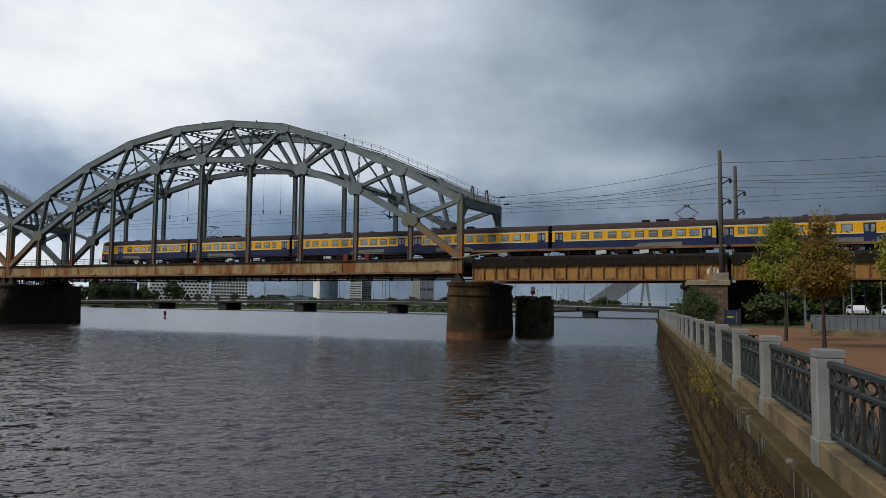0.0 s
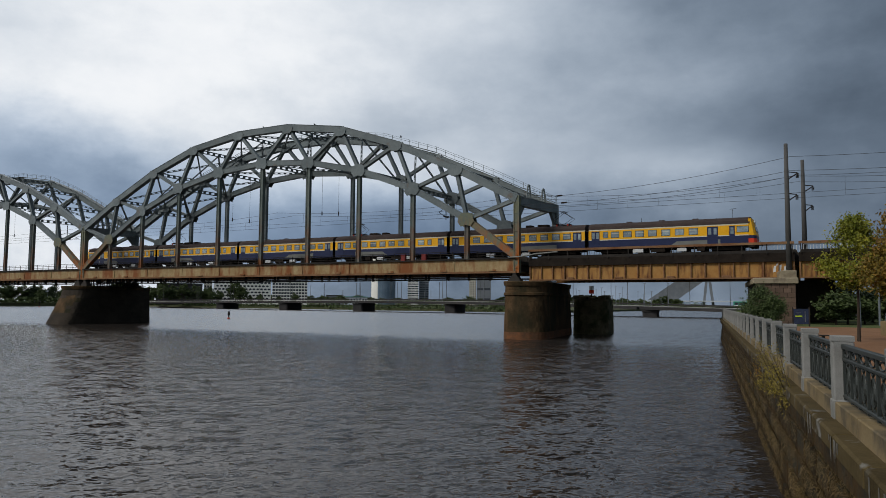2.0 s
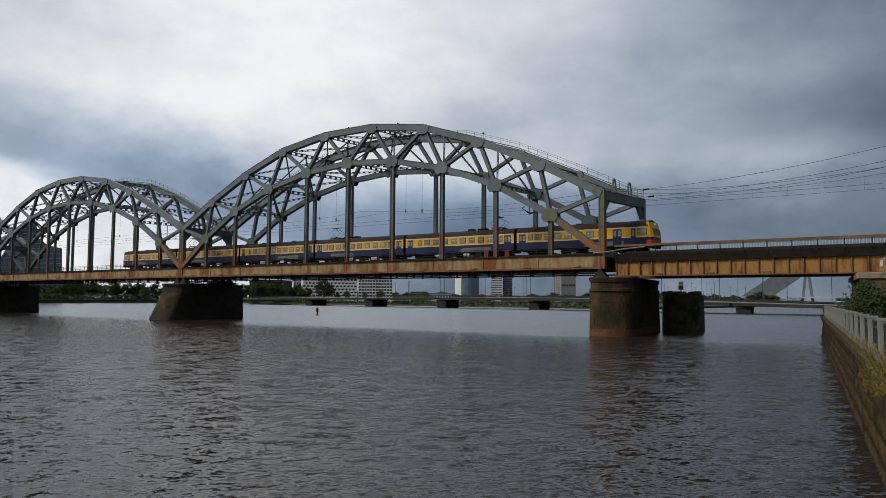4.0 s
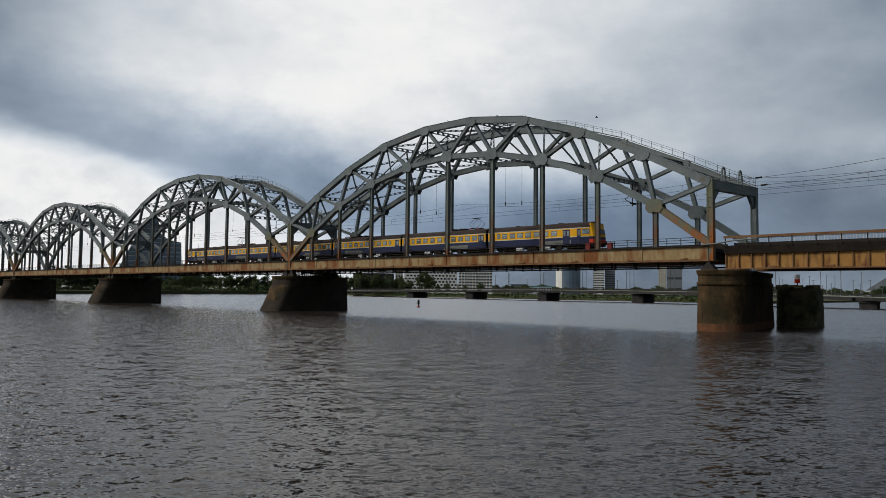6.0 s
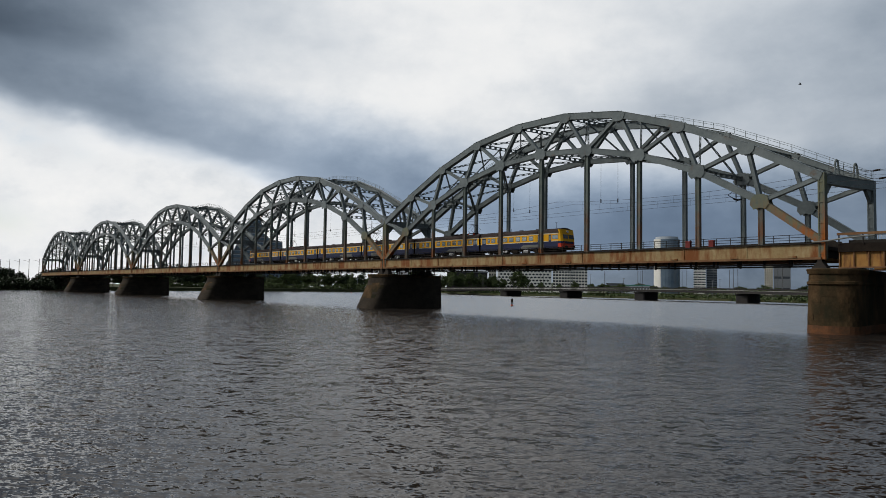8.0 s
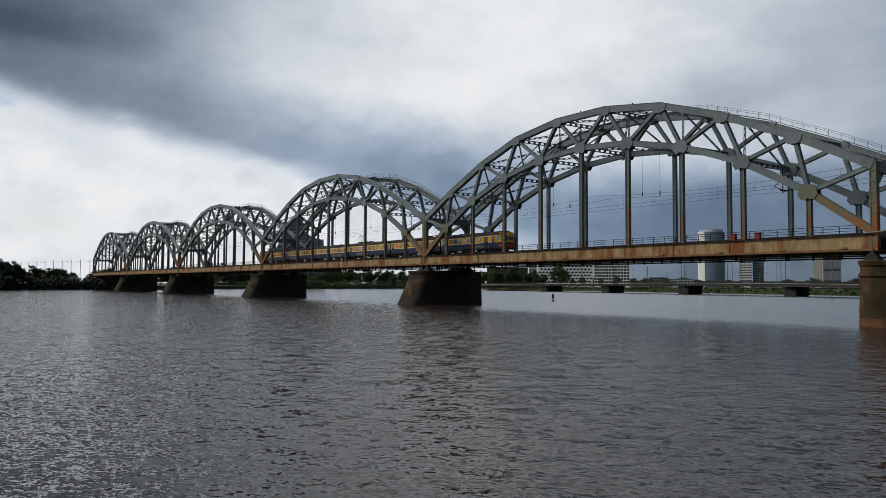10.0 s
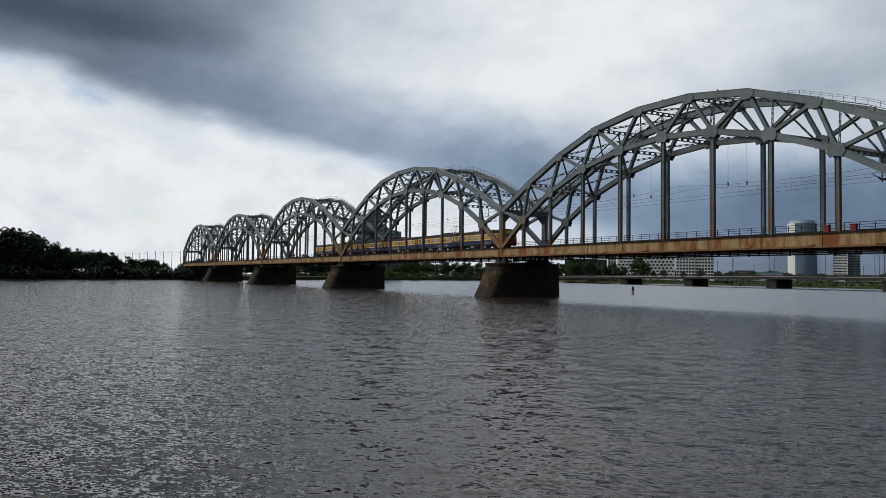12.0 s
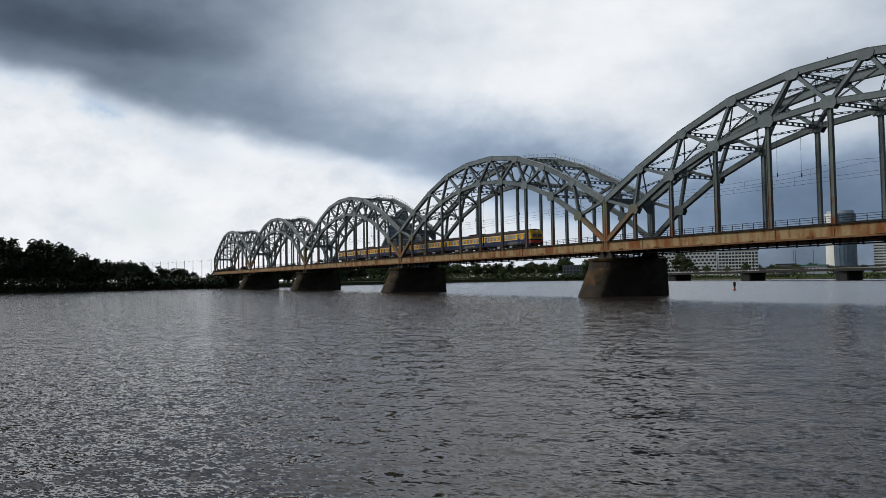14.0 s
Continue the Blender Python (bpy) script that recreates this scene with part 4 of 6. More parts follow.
# ---------------------------------------------------------------- shore abutment of the bridge
def abutment():
    t = thing("abutment_pier", "red-brown block stone abutment with a pale cap, under the bridge", "bridge pier", pose(-7.9, 78.5, 0, 0, 0, skew))
    part("core", Shape().box(0.06, 3.54, 0.06, 17.5, 0.5, 6.3), M_STONE_DARK, t)
    for row in range(9):
        z = 2.15 + row * 0.46
        off = 0.35 if row % 2 else 0.0
        xs = [0.0] + [min(3.6, off + 0.72 * k) for k in range(1, 6)] + [3.6]
        for a, b in zip(xs, xs[1:]):
            if b - a > 0.05:
                part("stone_block", Shape().bar(a + 0.015, b - 0.015, 0.0, 0.30, z, z + 0.44, 0.02), M_REDSTONE, t)
        # side blocks: their shade is put into the near-black stone colour
        for k in range(12):
            y = 0.32 + k * 1.35
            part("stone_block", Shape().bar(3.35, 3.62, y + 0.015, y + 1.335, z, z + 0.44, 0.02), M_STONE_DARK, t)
    part("cap_stone", Shape().bar(-0.25, 3.85, -0.25, 17.8, 6.30, 6.85, 0.08), M_CAPSTONE, t, "pale weathered cap stone")
    part("bearing_block", Shape().bar(2.3, 3.8, 0.6, 16, 6.85, 7.6, 0.05), M_CAPSTONE, t)
    # the shade on this wall is coloured in with the dark masonry
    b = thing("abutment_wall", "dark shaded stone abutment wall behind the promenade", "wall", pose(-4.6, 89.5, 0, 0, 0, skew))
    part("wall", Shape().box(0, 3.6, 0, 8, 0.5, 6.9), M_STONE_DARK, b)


abutment()


# ---------------------------------------------------------------- overhead line
def mast(x, y, low, top, lean=0.0):
    t = thing("catenary_mast", "tall grey concrete overhead line mast with insulated bracket", "mast", pose(x, y, low, 0, lean, 0), "overhead line masts")
    h = top - low
    part("pole", Shape().tube((0, 0, 0), (0, 0, h), 0.30, 10, 0.19), M_CONCRETE_GREY, t, smooth=True)
    part("foot_plate", Shape().box(-0.5, 0.5, -0.5, 0.5, -0.15, 0.06), M_DARKSTEEL, t)
    for z, l in ((h - 3.1, 1.0), (h - 5.4, 0.9)):
        arm = Shape().tube((0.1, 0, z - 0.7), (l, 0.6, z), 0.06, 6).tube((0.1, 0, z + 0.1), (l, 0.6, z + 0.05), 0.05, 6)
        part("bracket", arm, M_DARKSTEEL, t)
        ins = Shape()
        for k in range(4):
            ins.tube((l, 0.6, z - 0.12 * k - 0.05), (l, 0.6, z - 0.12 * k - 0.12), 0.15, 8)
        part("insulator", ins, M_DARKSTEEL, t)
    return t


mast(-5.15, NEAR - 0.2, 7.2, 21.1)
mast(-4.1, NEAR + 10.6, 9.6, 21.2)
mast(34.0, NEAR - 0.2, 2.3, 21.0)


def sagging(a, b, sag, n=12):
    a, b = Vector(a), Vector(b)
    return [a.lerp(b, k / n) - Vector((0, 0, sag * 4 * (k / n) * (1 - k / n))) for k in range(n + 1)]


def overhead():
    for y in (TRACK_NEAR, TRACK_FAR):
        t = thing("overhead_line", "thin dark contact and carrier wires above the track", "overhead wire", group="overhead lines")
        pts = [END - 5 * SPAN, END - 4 * SPAN, END - 3 * SPAN, END - 2 * SPAN, END - SPAN, END - SPAN / 2, END, -4.6, 34, 80]
        for a, b in zip(pts, pts[1:]):
            part("carrier_wire", Shape().wire(sagging((a, y, 18.2), (b, y, 18.2), 0.9, 8), 0.022), M_WIRE, t)
            part("contact_wire", Shape().wire([(a, y, 16.35), (b, y, 16.35)], 0.022), M_WIRE, t)
            for k in range(1, 8):
                x = a + (b - a) * k / 8
                part("dropper", Shape().tube((x, y, 16.35), (x, y, 18.2 - 0.9 * 4 * (k / 8) * (1 - k / 8)), 0.010, 4), M_WIRE, t)
    for k in range(5):
        for dx in (-13.5,):
            x = END - k * SPAN + dx
            t = thing("wire_bracket", "dark insulated bracket holding the contact wires", "bracket", pose(x, (TRACK_NEAR + TRACK_FAR) / 2, 0), "wire brackets")
            part("drop_post", Shape().tube((0, 0, 15.9), (0, 0, 19.0), 0.07, 6), M_DARKSTEEL, t)
            for q in (-1, 1):
                part("arm", Shape().tube((0, 0, 16.2), (0.2, q * 2.3, 16.6), 0.05, 5).tube((0, 0, 17.6), (0.1, q * 2.1, 16.7), 0.04, 5), M_DARKSTEEL, t)
                part("insulator", Shape().tube((0, q * 0.25, 16.25), (0.05, q * 0.7, 16.32), 0.12, 8), M_DARKSTEEL, t)
    for y, z0, z1, z2 in ((NEAR + 0.3, 17.3, 19.8, 20.6), (NEAR + 0.8, 16.6, 18.4, 19.0), (NEAR + 10.4, 17.6, 19.4, 20.4)):
        sh = Shape().wire(sagging((END, y, z0), (-4.8, y, z1), 0.7) + sagging((-4.8, y, z1), (34, y, z2), 0.8)[1:], 0.026)
        solid("feeder_wire", sh, M_WIRE, "thin dark feeder wire strung from the arch to a mast", "wire", "feeder wires")
    for x, y, z in ((END + 5.2, NEAR + 0.3, 17.33), (END + 5.6, NEAR + 0.8, 16.51)):
        solid("line_insulator", Shape().tube((x - 0.35, y, z - 0.02), (x + 0.35, y, z + 0.02), 0.10, 8), M_BLACK,
              "black insulator in a feeder wire", "insulator", "line insulators")


overhead()


# ---------------------------------------------------------------- train
CAR = 20.1


def rail_car(kind, label, mirrored=False):
    """One electric train car, x along it, z from the rail head. kind: head, motor or trailer."""
    t = thing("train_car", label, "train car", group="cars of the train")
    h, w, z0 = 9.8, 1.74, 0.95
    m = -1 if mirrored else 1
    nose = kind == "head"
    x1 = h - (0.75 if nose else 0.0)

    def strip(zlo, zhi, proud=0.0, a=-h, b=None):
        b = x1 if b is None else b
        sh = Shape()
        lo, hi = sorted((a * m, b * m))
        sh.box(lo, hi, -w - proud, w + proud, zlo, zhi)
        return sh
    part("lower_body", strip(z0, 1.98), M_NAVY, t, "navy blue lower side")
    part("waist_stripe", strip(1.98, 2.08, 0.006), M_CREAM, t)
    part("upper_body", strip(2.08, 3.22), M_GOLD, t, "golden yellow window band")
    part("eaves_stripe", strip(3.22, 3.36, 0.008), M_CREAM, t)
    rr = []
    for k in range(11):
        a = math.pi * k / 10
        rr.append((-(w + 0.03) * math.cos(a), 3.36 + 0.88 * math.sin(a) ** 0.75))
    lo, hi = sorted((-h * m, (x1 + (0.15 if nose else 0)) * m))
    part("roof", Shape().prism(rr, lo, hi, "x"), M_ROOF, t, "dusty brown ribbed roof")
    ribs = Shape()
    for k in range(16):
        x = (-h + 0.6 + k * 1.22) * m
        if abs(x) < h - 0.3:
            ribs.prism([(y * 1.008, 3.36 + (z - 3.36) * 1.02) for y, z in rr], x - 0.02, x + 0.02, "x")
    part("roof_rib", ribs, M_ROOF, t)
    for s in (-1, 1):
        pts = [(0.2 * m, 1.0), (1.1 * m, 1.55), (6.0 * m, 1.62), (6.0 * m, 1.0)]
        part("grey_panel", Shape().prism(pts, s * (w + 0.004), s * (w + 0.014)), M_SKIRT, t)
    # windows and doors on both sides
    doors = [(-8.9, 0.52), (5.15, 0.60) if nose else (8.8, 0.56)]
    wins = [-7.6, -6.4, -4.85, -3.35, -1.8, -0.2, 1.4, 3.0] if nose else [-7.0, -5.6, -3.94, -2.2, -0.52, 1.07, 2.7, 4.3, 5.9, 7.4]
    for s in (-1, 1):
        for k, x in enumerate(wins):
            small = k == 0
            hw = 0.28 if small else 0.48
            x *= m
            fr = Shape().box(x - hw - 0.05, x + hw + 0.05, min(s * (w - 0.02), s * (w + 0.014)), max(s * (w - 0.02), s * (w + 0.014)), 2.26, 3.05)
            win = part("window", fr, M_RUBBER, t)
            part("pane", Shape().box(x - hw, x + hw, min(s * w, s * (w + 0.02)), max(s * w, s * (w + 0.02)), 2.30, 3.01), M_TRAINGLASS, win)
            part("vent_bar", Shape().box(x - hw, x + hw, min(s * w, s * (w + 0.03)), max(s * w, s * (w + 0.03)), 2.78, 2.81), M_CREAM, win)
        for x, hw in doors:
            x *= m
            d = part("door", Shape().box(x - hw, x + hw, min(s * (w - 0.02), s * (w + 0.016)), max(s * (w - 0.02), s * (w + 0.016)), 1.02, 3.14),
                     M_NAVY, t, "navy double door")
            for q in (-hw / 2, hw / 2):
                part("pane", Shape().box(x + q - 0.17, x + q + 0.17, min(s * w, s * (w + 0.024)), max(s * w, s * (w + 0.024)), 2.2, 2.95), M_TRAINGLASS, d)
        if nose:
            x = 7.3 * m
            d = part("cab_door", Shape().box(x - 0.30, x + 0.30, min(s * (w - 0.02), s * (w + 0.016)), max(s * (w - 0.02), s * (w + 0.016)), 1.02, 3.14), M_NAVY, t)
            part("pane", Shape().box(x - 0.17, x + 0.17, min(s * w, s * (w + 0.024)), max(s * w, s * (w + 0.024)), 2.2, 2.95), M_TRAINGLASS, d)
    # ends
    ends = [-1] if nose else [-1, 1]
    for e in ends:
        x = e * h * m
        part("gangway", Shape().box(min(x, x + e * m * 0.25), max(x, x + e * m * 0.25), -0.75, 0.75, 1.0, 3.25), M_RUBBER, t)
        part("end_wall", Shape().box(min(x, x + e * m * 0.012), max(x, x + e * m * 0.012), -w + 0.03, w - 0.03, 1.0, 3.3), M_BLACK, t)
    if nose:
        a, b = x1 * m, (h + 0.05) * m

        def wedge(zlo, zhi, flo, fhi):
            """A slab of the cab front, from the side walls to a raked, rounded face."""
            def rg(z, f):
                xe = a + (b - a) * f
                return [(a, -w, z), (a + (xe - a) * 0.7, -w + 0.06, z), (xe, -w + 0.38, z), (xe, w - 0.38, z),
                        (a + (xe - a) * 0.7, w - 0.06, z), (a, w, z)]
            return Shape().rings([rg(zlo, flo), rg(zhi, fhi)])
        part("cab_skirt", wedge(0.62, 1.0, 1.0, 1.05), M_BLACK, t, "black bumper beam")
        part("cab_lower", wedge(1.0, 1.62, 1.05, 1.05), M_RED, t, "red cab front")
        part("cab_belt", wedge(1.62, 1.98, 1.05, 1.03), M_NAVY, t)
        part("cab_waist", wedge(1.98, 2.36, 1.03, 0.95), M_GOLD, t)
        part("cab_face", wedge(2.36, 3.16, 0.95, 0.72), M_GOLD, t)
        part("cab_brow", wedge(3.16, 3.95, 0.72, 0.45), M_GOLD, t, "yellow brow with lamp")
        for q in (-0.70, 0.70):
            xa, xb = a + (b - a) * 0.965, a + (b - a) * 0.755
            p = [(xa, q - 0.58, 2.42), (xa, q + 0.58, 2.42), (xb, q + 0.58, 3.10), (xb, q - 0.58, 3.10)]
            p2 = [(x + 0.05 * m, y, z) for x, y, z in p]
            part("windscreen", Shape().rings([p, p2]), M_PANE, t, "dark windscreen")
        for s in (-1, 1):
            x = 8.45 * m
            fr = part("cab_window", Shape().box(x - 0.65, x + 0.65, min(s * (w - 0.03), s * (w + 0.014)), max(s * (w - 0.03), s * (w + 0.014)), 2.34, 3.08), M_RUBBER, t)
            part("pane", Shape().box(x - 0.6, x + 0.6, min(s * w, s * (w + 0.022)), max(s * w, s * (w + 0.022)), 2.39, 3.03), M_TRAINGLASS, fr)
            part("buffer", Shape().tube(((h - 0.05) * m, s * 0.9, 1.06), ((h + 0.45) * m, s * 0.9, 1.06), 0.12, 8)
                 .tube(((h + 0.43) * m, s * 0.9, 1.06), ((h + 0.48) * m, s * 0.9, 1.06), 0.24, 10), M_BLACK, t)
            part("tail_lamp", Shape().tube(((h - 0.02) * m, s * 1.15, 1.8), ((h + 0.10) * m, s * 1.15, 1.8), 0.11, 8), M_RED, t)
        part("headlamp", Shape().tube(((h - 0.5) * m, 0, 3.62), ((h - 0.15) * m, 0, 3.60), 0.2, 10), M_WHITEPAINT, t)
        part("aerial", Shape().tube((7.2 * m, 0, 4.2), (7.2 * m, 0, 5.35), 0.03, 4).tube((6.9 * m, 0, 5.3), (7.6 * m, 0, 5.36), 0.03, 4)
             .tube((-3.5 * m, 0, 4.2), (-3.5 * m, 0, 4.75), 0.03, 4), M_DARKSTEEL, t)
    # underframe
    under = Shape().box(-h + 0.3, h - 0.5, -1.2, 1.2, 0.75, 0.96)
    part("underframe", under, M_BLACK, t)
    for k, (x, l) in enumerate(((-3.6, 1.3), (-1.2, 1.7), (1.6, 1.1), (3.8, 0.9))):
        for s in (-1, 1):
            part("equipment_case", Shape().bar(x * m - l / 2, x * m + l / 2, s * 1.35 - 0.25, s * 1.35 + 0.25, 0.36, 0.76, 0.03),
                 M_WHITEBOX if k in (0, 2) else M_BLACK, t)
    for x in (-6.65, 6.65):
        bg = part("bogie", Shape().box(x - 1.75, x + 1.75, -1.16, -1.0, 0.42, 0.72).box(x - 1.75, x + 1.75, 1.0, 1.16, 0.42, 0.72)
                  .box(x - 0.25, x + 0.25, -1.1, 1.1, 0.4, 0.75), M_BLACK, t)
        for q in (-1.3, 1.3):
            part("wheelset", Shape().tube((x + q, -0.85, 0.47), (x + q, -0.70, 0.47), 0.47, 14).tube((x + q, 0.70, 0.47), (x + q, 0.85, 0.47), 0.47, 14)
                 .tube((x + q, -0.7, 0.47), (x + q, 0.7, 0.47), 0.09, 6), M_BLACK, bg)
    if kind == "motor":
        x = 6.4 * m
        pg = part("pantograph", Shape().box(x - 0.9, x + 0.9, -0.75, -0.65, 4.36, 4.46).box(x - 0.9, x + 0.9, 0.65, 0.75, 4.36, 4.46)
                  .box(x - 0.9, x - 0.8, -0.7, 0.7, 4.36, 4.46).box(x + 0.8, x + 0.9, -0.7, 0.7, 4.36, 4.46), M_BLACK, t)
        for s in (-0.55, 0.55):
            for e in (-1, 1):
                part("arm", Shape().wire([(x + e * 0.35, s, 4.45), (x + e * 1.35, s * 0.9, 5.15), (x, s * 0.6, 6.05)], 0.033, 5), M_DARKSTEEL, pg)
        part("collector", Shape().box(x - 0.25, x - 0.15, -0.9, 0.9, 6.03, 6.10).box(x + 0.15, x + 0.25, -0.9, 0.9, 6.03, 6.10), M_DARKSTEEL, pg)
        for k in range(4):
            part("insulator", Shape().tube((x + (k % 2 - 0.5) * 1.5, (k // 2 - 0.5) * 1.3, 4.1), (x + (k % 2 - 0.5) * 1.5, (k // 2 - 0.5) * 1.3, 4.38), 0.11, 8), M_RED, pg)
        for q, l in ((3.6, 1.5), (1.6, 0.9)):
            part("roof_box", Shape().bar(q * m - l / 2, q * m + l / 2, -0.5, 0.5, 4.15, 4.5, 0.06), M_BLACK, t)
    else:
        for q in (-5.0, -1.0, 3.0):
            part("roof_vent", Shape().bar(q * m - 0.35, q * m + 0.35, -0.3, 0.3, 4.15, 4.36, 0.05), M_ROOF, t)
    return t


CARS = []


def train():
    head = "yellow and navy electric train end car with a red front"
    motor = "yellow and navy electric motor car with raised pantograph"
    plain = "yellow and navy electric train trailer car with brown roof"
    a = rail_car("head", head)
    b = rail_car("motor", motor)
    c = rail_car("motor", motor, True)
    d = rail_car("trailer", plain)
    e = copy_thing(c, Matrix())
    f = rail_car("head", head, True)
    CARS.extend([a, b, c, d, e, f])


train()


# ---------------------------------------------------------------- plants
def crown_shape(seed, count, rx, rz, leaf, clumps=26, hollow=0.45, taper=0.5):
    """Many small leaves gathered in clumps, with an uneven outline and gaps."""
    rng = random.Random(seed)
    sh = Shape()
    cs = []
    for _ in range(clumps):
        while True:
            p = Vector((rng.uniform(-1, 1), rng.uniform(-1, 1), rng.uniform(-1, 1)))
            if hollow < p.length < 1:
                break
        if taper > 0.5:
            p.z = p.z * 0.85 - 0.15 * (1 - p.z * p.z)
        k = 1 - taper * max(0, p.z + taper - 0.5)
        cs.append((Vector((p.x * rx * k, p.y * rx * k, p.z * rz)), rng.uniform(0.22, 0.42) * rx))
    for i in range(count):
        c, r = cs[rng.randrange(clumps)]
        o = Vector((rng.gauss(0, 1), rng.gauss(0, 1), rng.gauss(0, 0.8))) * (r * 0.55)
        p = c + o
        a = Vector((rng.uniform(-1, 1), rng.uniform(-1, 1), rng.uniform(-1, 1))).normalized()
        b = a.orthogonal().normalized()
        s = leaf * rng.uniform(0.6, 1.3)
        q = a.cross(b) * s * 0.35
        sh.add([p - a * s, p + b * s * 0.6 + q, p + a * s, p - b * s * 0.6 + q], [(0, 1, 2, 3)])
    return sh


def leaf_mesh(sh, name, mat):
    me = bpy.data.meshes.new(name)
    me.from_pydata(sh.v, [], sh.f)
    me.materials.append(mat)
    return me


def tree(label, seed, trunk_h, crown_rx, crown_rz, leaf, count, mat, trunk_r, at, group="", limbs=6, clumps=26, taper=0.5):
    t = thing("tree", label, "tree", at, group)
    rng = random.Random(seed + 100)
    sh = Shape()
    lean = Vector((rng.uniform(-0.02, 0.02), rng.uniform(-0.02, 0.02), 1))
    zs = [0, trunk_h * 0.5, trunk_h, trunk_h + crown_rz * 1.2]
    rs = [trunk_r * 1.2, trunk_r * 0.9, trunk_r * 0.75, trunk_r * 0.2]
    for a, b, ra, rb in zip(zs, zs[1:], rs, rs[1:]):
        sh.tube(lean * a, lean * b, ra, 7, rb)
    for k in range(limbs):
        z = trunk_h * rng.uniform(0.85, 1.05) + crown_rz * rng.uniform(0, 0.8)
        ang = 2 * math.pi * k / limbs + rng.uniform(-0.4, 0.4)
        e = Vector((math.cos(ang) * crown_rx * 0.8, math.sin(ang) * crown_rx * 0.8, z + crown_rz * rng.uniform(0.4, 0.9)))
        sh.tube(lean * z, e, trunk_r * 0.4, 5, trunk_r * 0.1)
    part("trunk", sh, M_BARK, t)
    me = leaf_mesh(crown_shape(seed, count, crown_rx, crown_rz, leaf, clumps, 0.45, taper), "crown", mat)
    part("crown", me, mat, t, at=pose(0, 0, trunk_h + crown_rz * 0.9))
    return t


tree("young street tree with yellow-green autumn leaves", 11, 2.3, 1.42, 2.2, 0.072, 10500, M_LEAF_YELLOW, 0.075, pose(0.45, 40.0, 2.4),
     "young trees on the promenade", clumps=40, taper=0.78)
tree("young street tree with rusty orange autumn leaves", 12, 2.1, 1.36, 1.9, 0.068, 8200, M_LEAF_RUSTY, 0.08, pose(1.8, 34.0, 2.4),
     "young trees on the promenade", clumps=34, taper=0.82)
tree("young street tree with yellow-green autumn leaves", 13, 2.3, 1.3, 1.9, 0.066, 11000, M_LEAF_YELLOW, 0.075, pose(5.2, 33.0, 2.4),
     "young trees on the promenade", clumps=38)

bush = thing("bush", "dense dark green bush before the stone abutment", "bush", pose(-7.0, 74.5, 2.2))
for e in ((0.2, 0, 2.5), (-0.8, 0.2, 2.2), (1.0, -0.2, 1.9)):
    part("stem", Shape().tube((0, 0, -0.2), e, 0.10, 5, 0.03), M_BARK, bush)
part("foliage", leaf_mesh(crown_shape(21, 6500, 1.9, 1.8, 0.11, 44, 0.2), "foliage", M_LEAF_GREEN), M_LEAF_GREEN, bush, at=pose(0, 0, 1.75))


# ---------------------------------------------------------------- quay wall and balustrade
TOPQ = 2.54
ALONG = math.degrees(math.atan(0.160)) + 90
STEP = 3.38


def on_quay(y, off=0.0, z=0.0):
    """A pose on the quay line at y: local x runs along the wall, local y towards the river, off metres inland."""
    k = math.cos(math.atan(0.160))
    return pose(quay_x(y) + off / k, y, z, 0, 0, ALONG)


